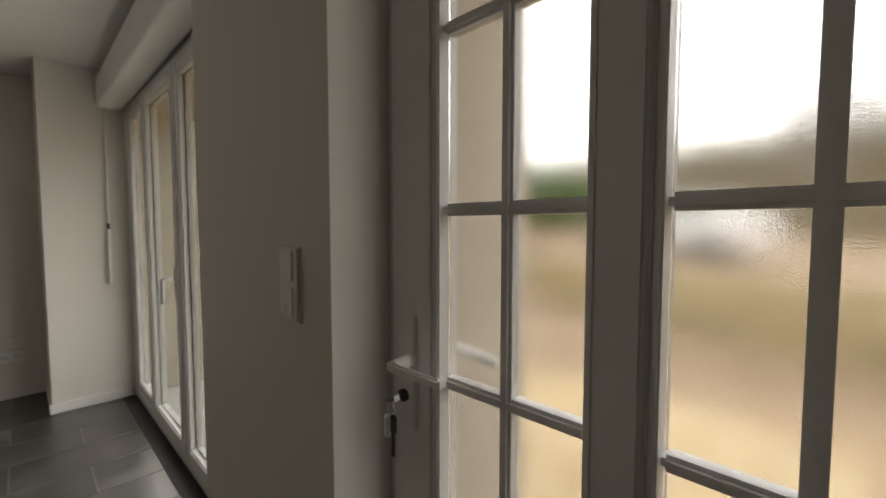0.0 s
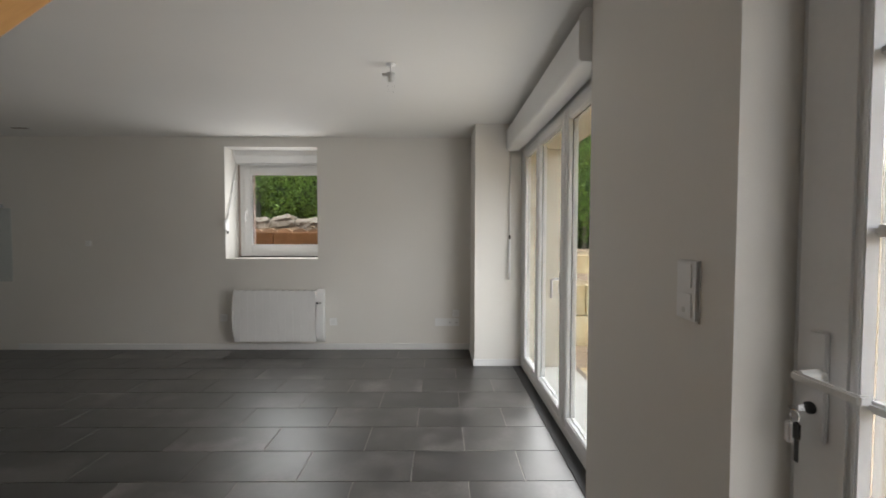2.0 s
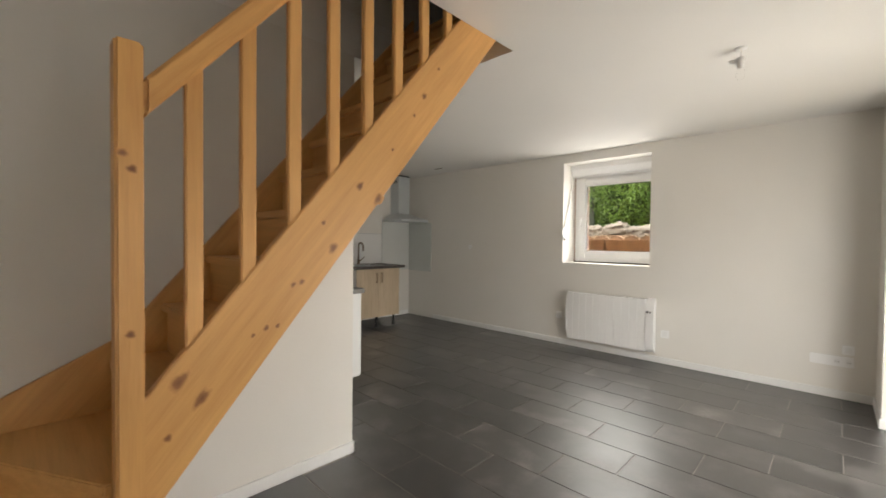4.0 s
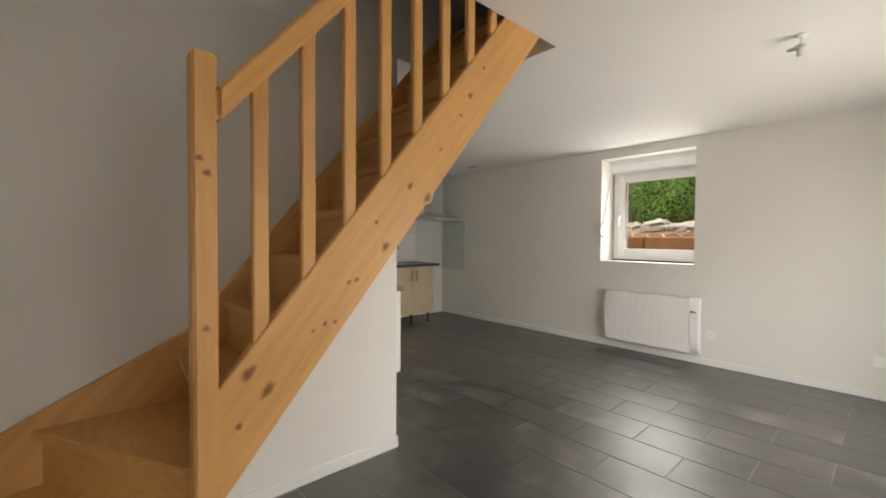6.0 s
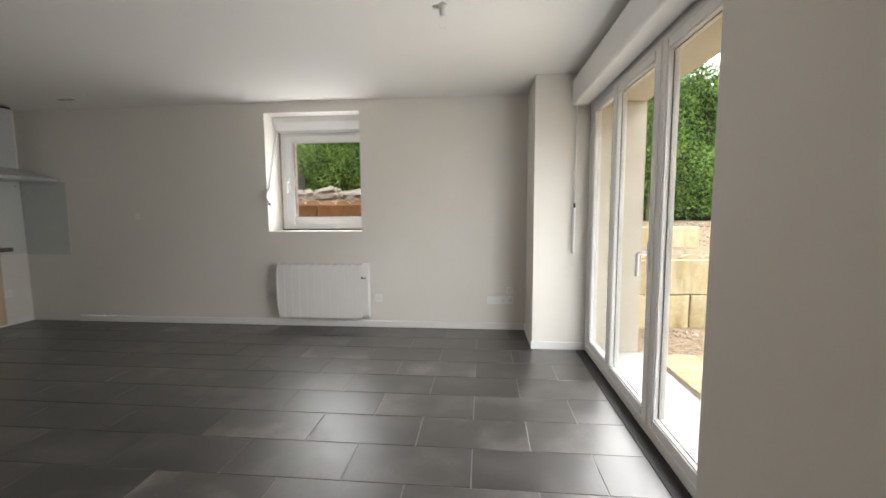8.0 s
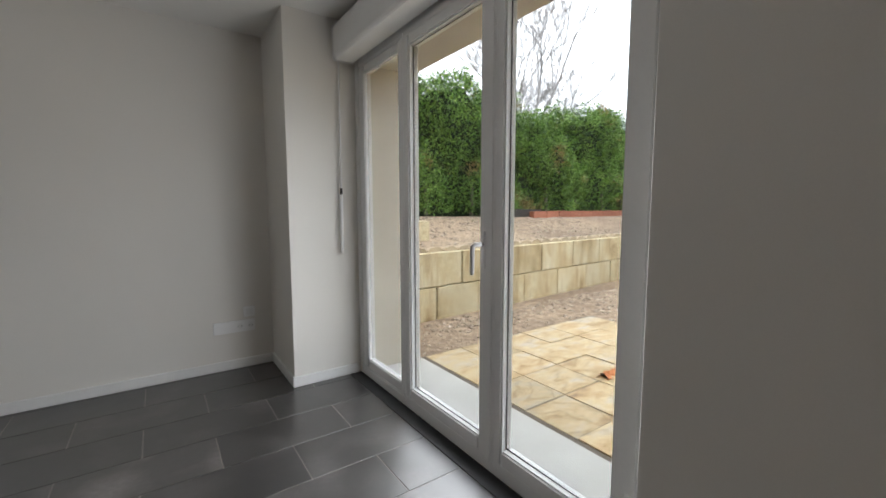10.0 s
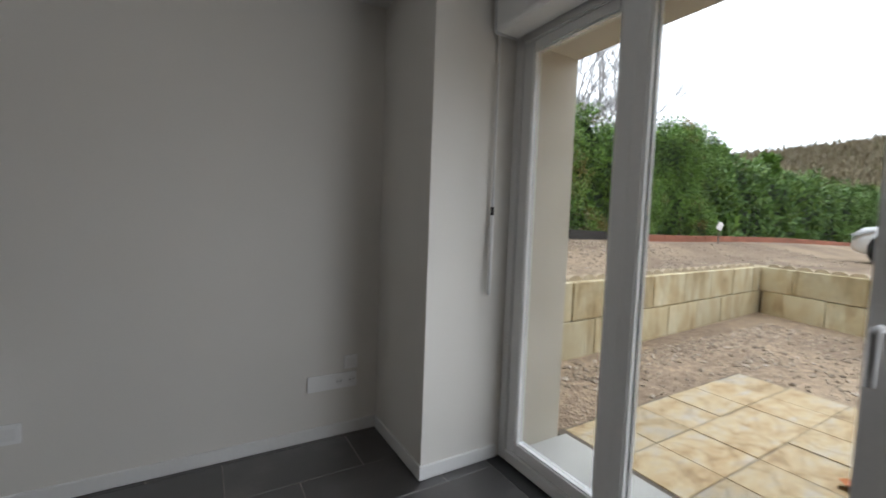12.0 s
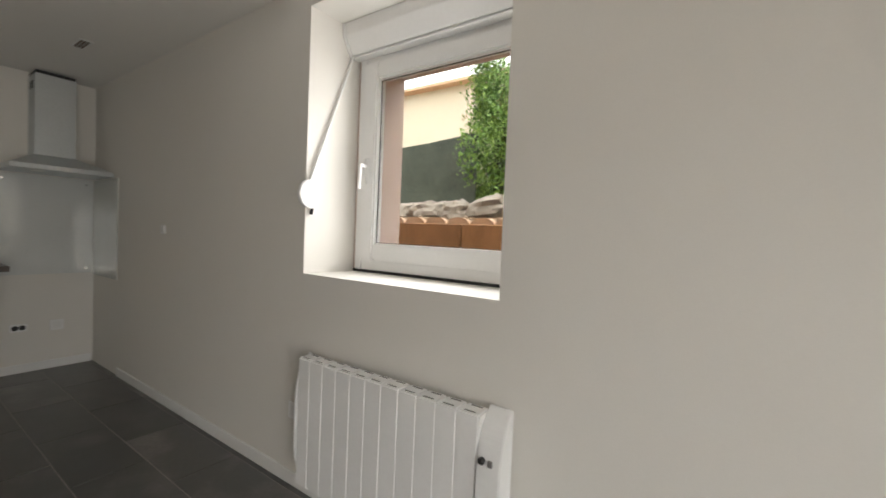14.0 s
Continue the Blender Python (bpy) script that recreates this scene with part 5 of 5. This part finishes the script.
CAR = car_paint()
TYRE = two_scale("tyre_rubber", (0.015, 0.015, 0.015), (0.035, 0.035, 0.035), 6.0, 60.0, 0.85, 0.2)
RED_LIGHT = two_scale("red_lamp_plastic", (0.35, 0.02, 0.02), (0.5, 0.04, 0.03), 10.0, 60.0, 0.15, 0.02)
LIGHT_GLASS = two_scale("clear_headlight", (0.45, 0.47, 0.5), (0.6, 0.62, 0.65), 10.0, 60.0, 0.1, 0.02)


def parked_car(m):
    """A five-door hatchback, nose along +x, standing on z = 0."""
    t = thing("car", (0, 0, 0), "white five-door hatchback parked on the gravel", "car")

    def loft(stations):
        bm = bmesh.new()
        rings = []
        for x, pts in stations:
            full = [(y, z) for y, z in pts] + [(-y, z) for y, z in reversed(pts)]
            rings.append([bm.verts.new((x, y, z)) for y, z in full])
        for a, b in zip(rings, rings[1:]):
            for k in range(len(a)):
                j = (k + 1) % len(a)
                bm.faces.new((a[k], a[j], b[j], b[k]))
        bm.faces.new(rings[0][::-1])
        bm.faces.new(rings[-1])
        bmesh.ops.recalc_face_normals(bm, faces=bm.faces)
        return bm
    def low(w, zb, zt, crown=0.03):
        return [(0.0, zb), (w * 0.86, zb), (w, zb + 0.12), (w, zb + (zt - zb) * 0.6), (w * 0.97, zt - 0.03), (w * 0.90, zt), (0.0, zt + crown)]
    body = part("body", loft([(2.14, low(0.50, 0.30, 0.55, 0.01)), (2.08, low(0.68, 0.24, 0.66)), (1.85, low(0.82, 0.19, 0.78)), (1.40, low(0.89, 0.18, 0.86)), (0.95, low(0.895, 0.18, 0.93)), (0.2, low(0.90, 0.18, 0.95)),
                              (-0.8, low(0.90, 0.18, 0.98)), (-1.5, low(0.88, 0.20, 1.00)), (-1.95, low(0.82, 0.24, 1.00)), (-2.12, low(0.74, 0.30, 0.96)), (-2.17, low(0.68, 0.38, 0.86))]), CAR, t, "", True)
    def cabin(w0, w1, z0, z1):
        return [(0.0, z0), (w0, z0), (w0 * 0.5 + w1 * 0.5 + 0.015, (z0 + z1) / 2), (w1, z1 - 0.04), (w1 - 0.07, z1), (0.0, z1 + 0.02)]
    part("cabin", loft([(0.98, cabin(0.78, 0.77, 0.90, 0.93 + 0.03)), (0.55, cabin(0.80, 0.68, 0.90, 1.23)), (0.15, cabin(0.81, 0.62, 0.90, 1.42)), (-0.4, cabin(0.81, 0.62, 0.90, 1.46)), (-1.1, cabin(0.80, 0.61, 0.92, 1.43)),
                        (-1.75, cabin(0.78, 0.58, 0.92, 1.36)), (-1.92, cabin(0.77, 0.60, 0.92, 1.24)), (-2.06, cabin(0.75, 0.66, 0.92, 1.02))]), CAR, t, "", True)
    for s in (1, -1):
        def side(x, z):
            k = (z - 0.95) / 0.45
            return (x, s * (0.815 - 0.17 * k), z)
        for name, shape in (("window", ((0.78, 0.985), (0.22, 1.34), (-0.28, 1.385), (-0.30, 1.0))), ("window", ((-0.34, 1.0), (-0.32, 1.385), (-0.72, 1.375), (-0.74, 1.012))), ("window", ((-0.77, 1.013), (-0.75, 1.374), (-1.15, 1.345), (-1.62, 1.15), (-1.48, 1.05)))):
            bm = bmesh.new()
            inner = [bm.verts.new(Vector(side(*p)) + Vector((0, -s * 0.02, 0))) for p in shape]
            outer = [bm.verts.new(Vector(side(*p)) + Vector((0, s * 0.012, 0.004))) for p in shape]
            bm.faces.new(outer if s > 0 else outer[::-1])
            for k in range(len(shape)):
                bm.faces.new((inner[k], inner[(k + 1) % len(shape)], outer[(k + 1) % len(shape)], outer[k]))
            bmesh.ops.recalc_face_normals(bm, faces=bm.faces)
            part(name, bm, DARK_GLASS, t, "side window with reflected sky put into its grey green")
        part("mirror", box(0.62, 0.78, s * 0.86, s * 1.02, 0.94, 1.06, 0.03), CAR, t)
        for x in (0.02, -0.98):
            part("door_handle", box(x - 0.10, x + 0.10, s * 0.885, s * 0.915, 0.84, 0.865, 0.008), STEEL, t)
        part("sill", box(-0.95, 0.92, s * 0.80, s * 0.902, 0.175, 0.235, 0.01), BLACK, t, "dark lower sill")
        for x in (0.93, -0.32, -1.28):
            part("door_gap", box(x - 0.002, x + 0.002, s * 0.88, s * 0.9025, 0.26, 0.92), BLACK, t)
        part("tail_light", box(-2.14, -1.86, s * 0.60, s * 0.83, 0.80, 0.93, 0.02), RED_LIGHT, t, "red tail light")
        part("headlight", prism([(2.06, 0.60), (1.66, 0.74), (1.62, 0.70), (1.95, 0.58)], s * 0.72, s * 0.875, "y", 0.006), LIGHT_GLASS, t)
        for x in (1.30, -1.35):
            arch = part("wheel_arch", tube([(x, s * 0.70, 0.33), (x, s * 0.905, 0.33)], 0.375, 28), BLACK, t, "dark wheel arch")
            w = part("wheel", tube([(x, s * 0.72, 0.325), (x, s * 0.915, 0.325)], 0.325, 32), TYRE, t, "", True)
            part("rim", tube([(x, s * 0.90, 0.325), (x, s * 0.918, 0.325)], 0.225, 28), BLACK, w)
            for k in range(10):
                a = 2 * math.pi * k / 10 + (0.12 if k % 2 else -0.12)
                part("spoke", tube([(x + 0.03 * math.cos(a), s * 0.921, 0.325 + 0.03 * math.sin(a)), (x + 0.215 * math.cos(a), s * 0.921, 0.325 + 0.215 * math.sin(a))], 0.016, 6), STEEL, w)
            part("hub", tube([(x, s * 0.918, 0.325), (x, s * 0.928, 0.325)], 0.05, 14), STEEL, w)
            part("rim_edge", tube([(x + 0.22 * math.cos(a), s * 0.921, 0.325 + 0.22 * math.sin(a)) for a in (2 * math.pi * k / 24 for k in range(25))], 0.010, 6), STEEL, w)
    part("windscreen", prism([(0.99, 0.965), (0.20, 1.425), (0.19, 1.41), (0.97, 0.95)], -0.60, 0.60, "y"), DARK_GLASS, t)
    part("rear_window", prism([(-1.80, 1.34), (-2.085, 1.03), (-2.06, 1.02), (-1.78, 1.33)], -0.56, 0.56, "y"), DARK_GLASS, t)
    part("grille", box(2.06, 2.145, -0.40, 0.40, 0.36, 0.52, 0.01), BLACK, t)
    t.matrix_basis = m
    return t


parked_car(pose(12.15, 3.08, 0.515, 0, -4.6, 76.8))

# ---- floor tiles ----


def tiles():
    floor = bpy.data.objects["floor"]
    px, py, x0, y0 = 0.603, 0.303, -0.46, 2.0
    gap = 0.0022
    full = None
    for j in range(-11, 8):
        for i in range(-10, 4):
            cx = x0 + (i + (0.5 if j % 2 == 0 else 0.0)) * px
            a, b = max(cx + gap, -5.606), min(cx + px - gap, 0.405)
            c, d = max(y0 + j * py + gap, -1.199), min(y0 + (j + 1) * py - gap, 4.156)
            if b - a < 0.02 or d - c < 0.02:
                continue
            if (a + b) / 2 < -2.4 and (c + d) / 2 < 0.7:
                continue
            whole = abs(b - a - px + 2 * gap) < 1e-4 and abs(d - c - py + 2 * gap) < 1e-4
            if whole and full:
                ob = new("tile", full)
                ob.parent = floor
            else:
                w, h = (b - a) / 2, (d - c) / 2
                bm = bmesh.new()
                corners = ((-1, -1), (1, -1), (1, 1), (-1, 1))
                lo = [bm.verts.new((sx * w, sy * h, -0.006)) for sx, sy in corners]
                mid = [bm.verts.new((sx * w, sy * h, -0.0012)) for sx, sy in corners]
                top = [bm.verts.new((sx * (w - 0.0012), sy * (h - 0.0012), 0)) for sx, sy in corners]
                for p, q in ((lo, mid), (mid, top)):
                    for k in range(4):
                        bm.faces.new((p[k], p[(k + 1) % 4], q[(k + 1) % 4], q[k]))
                bm.faces.new(top)
                ob = part("tile", bm, TILE, floor)
                if whole:
                    full = ob.data
            ob.location = ((a + b) / 2, (c + d) / 2, random.uniform(-0.0004, 0.0004))


tiles()
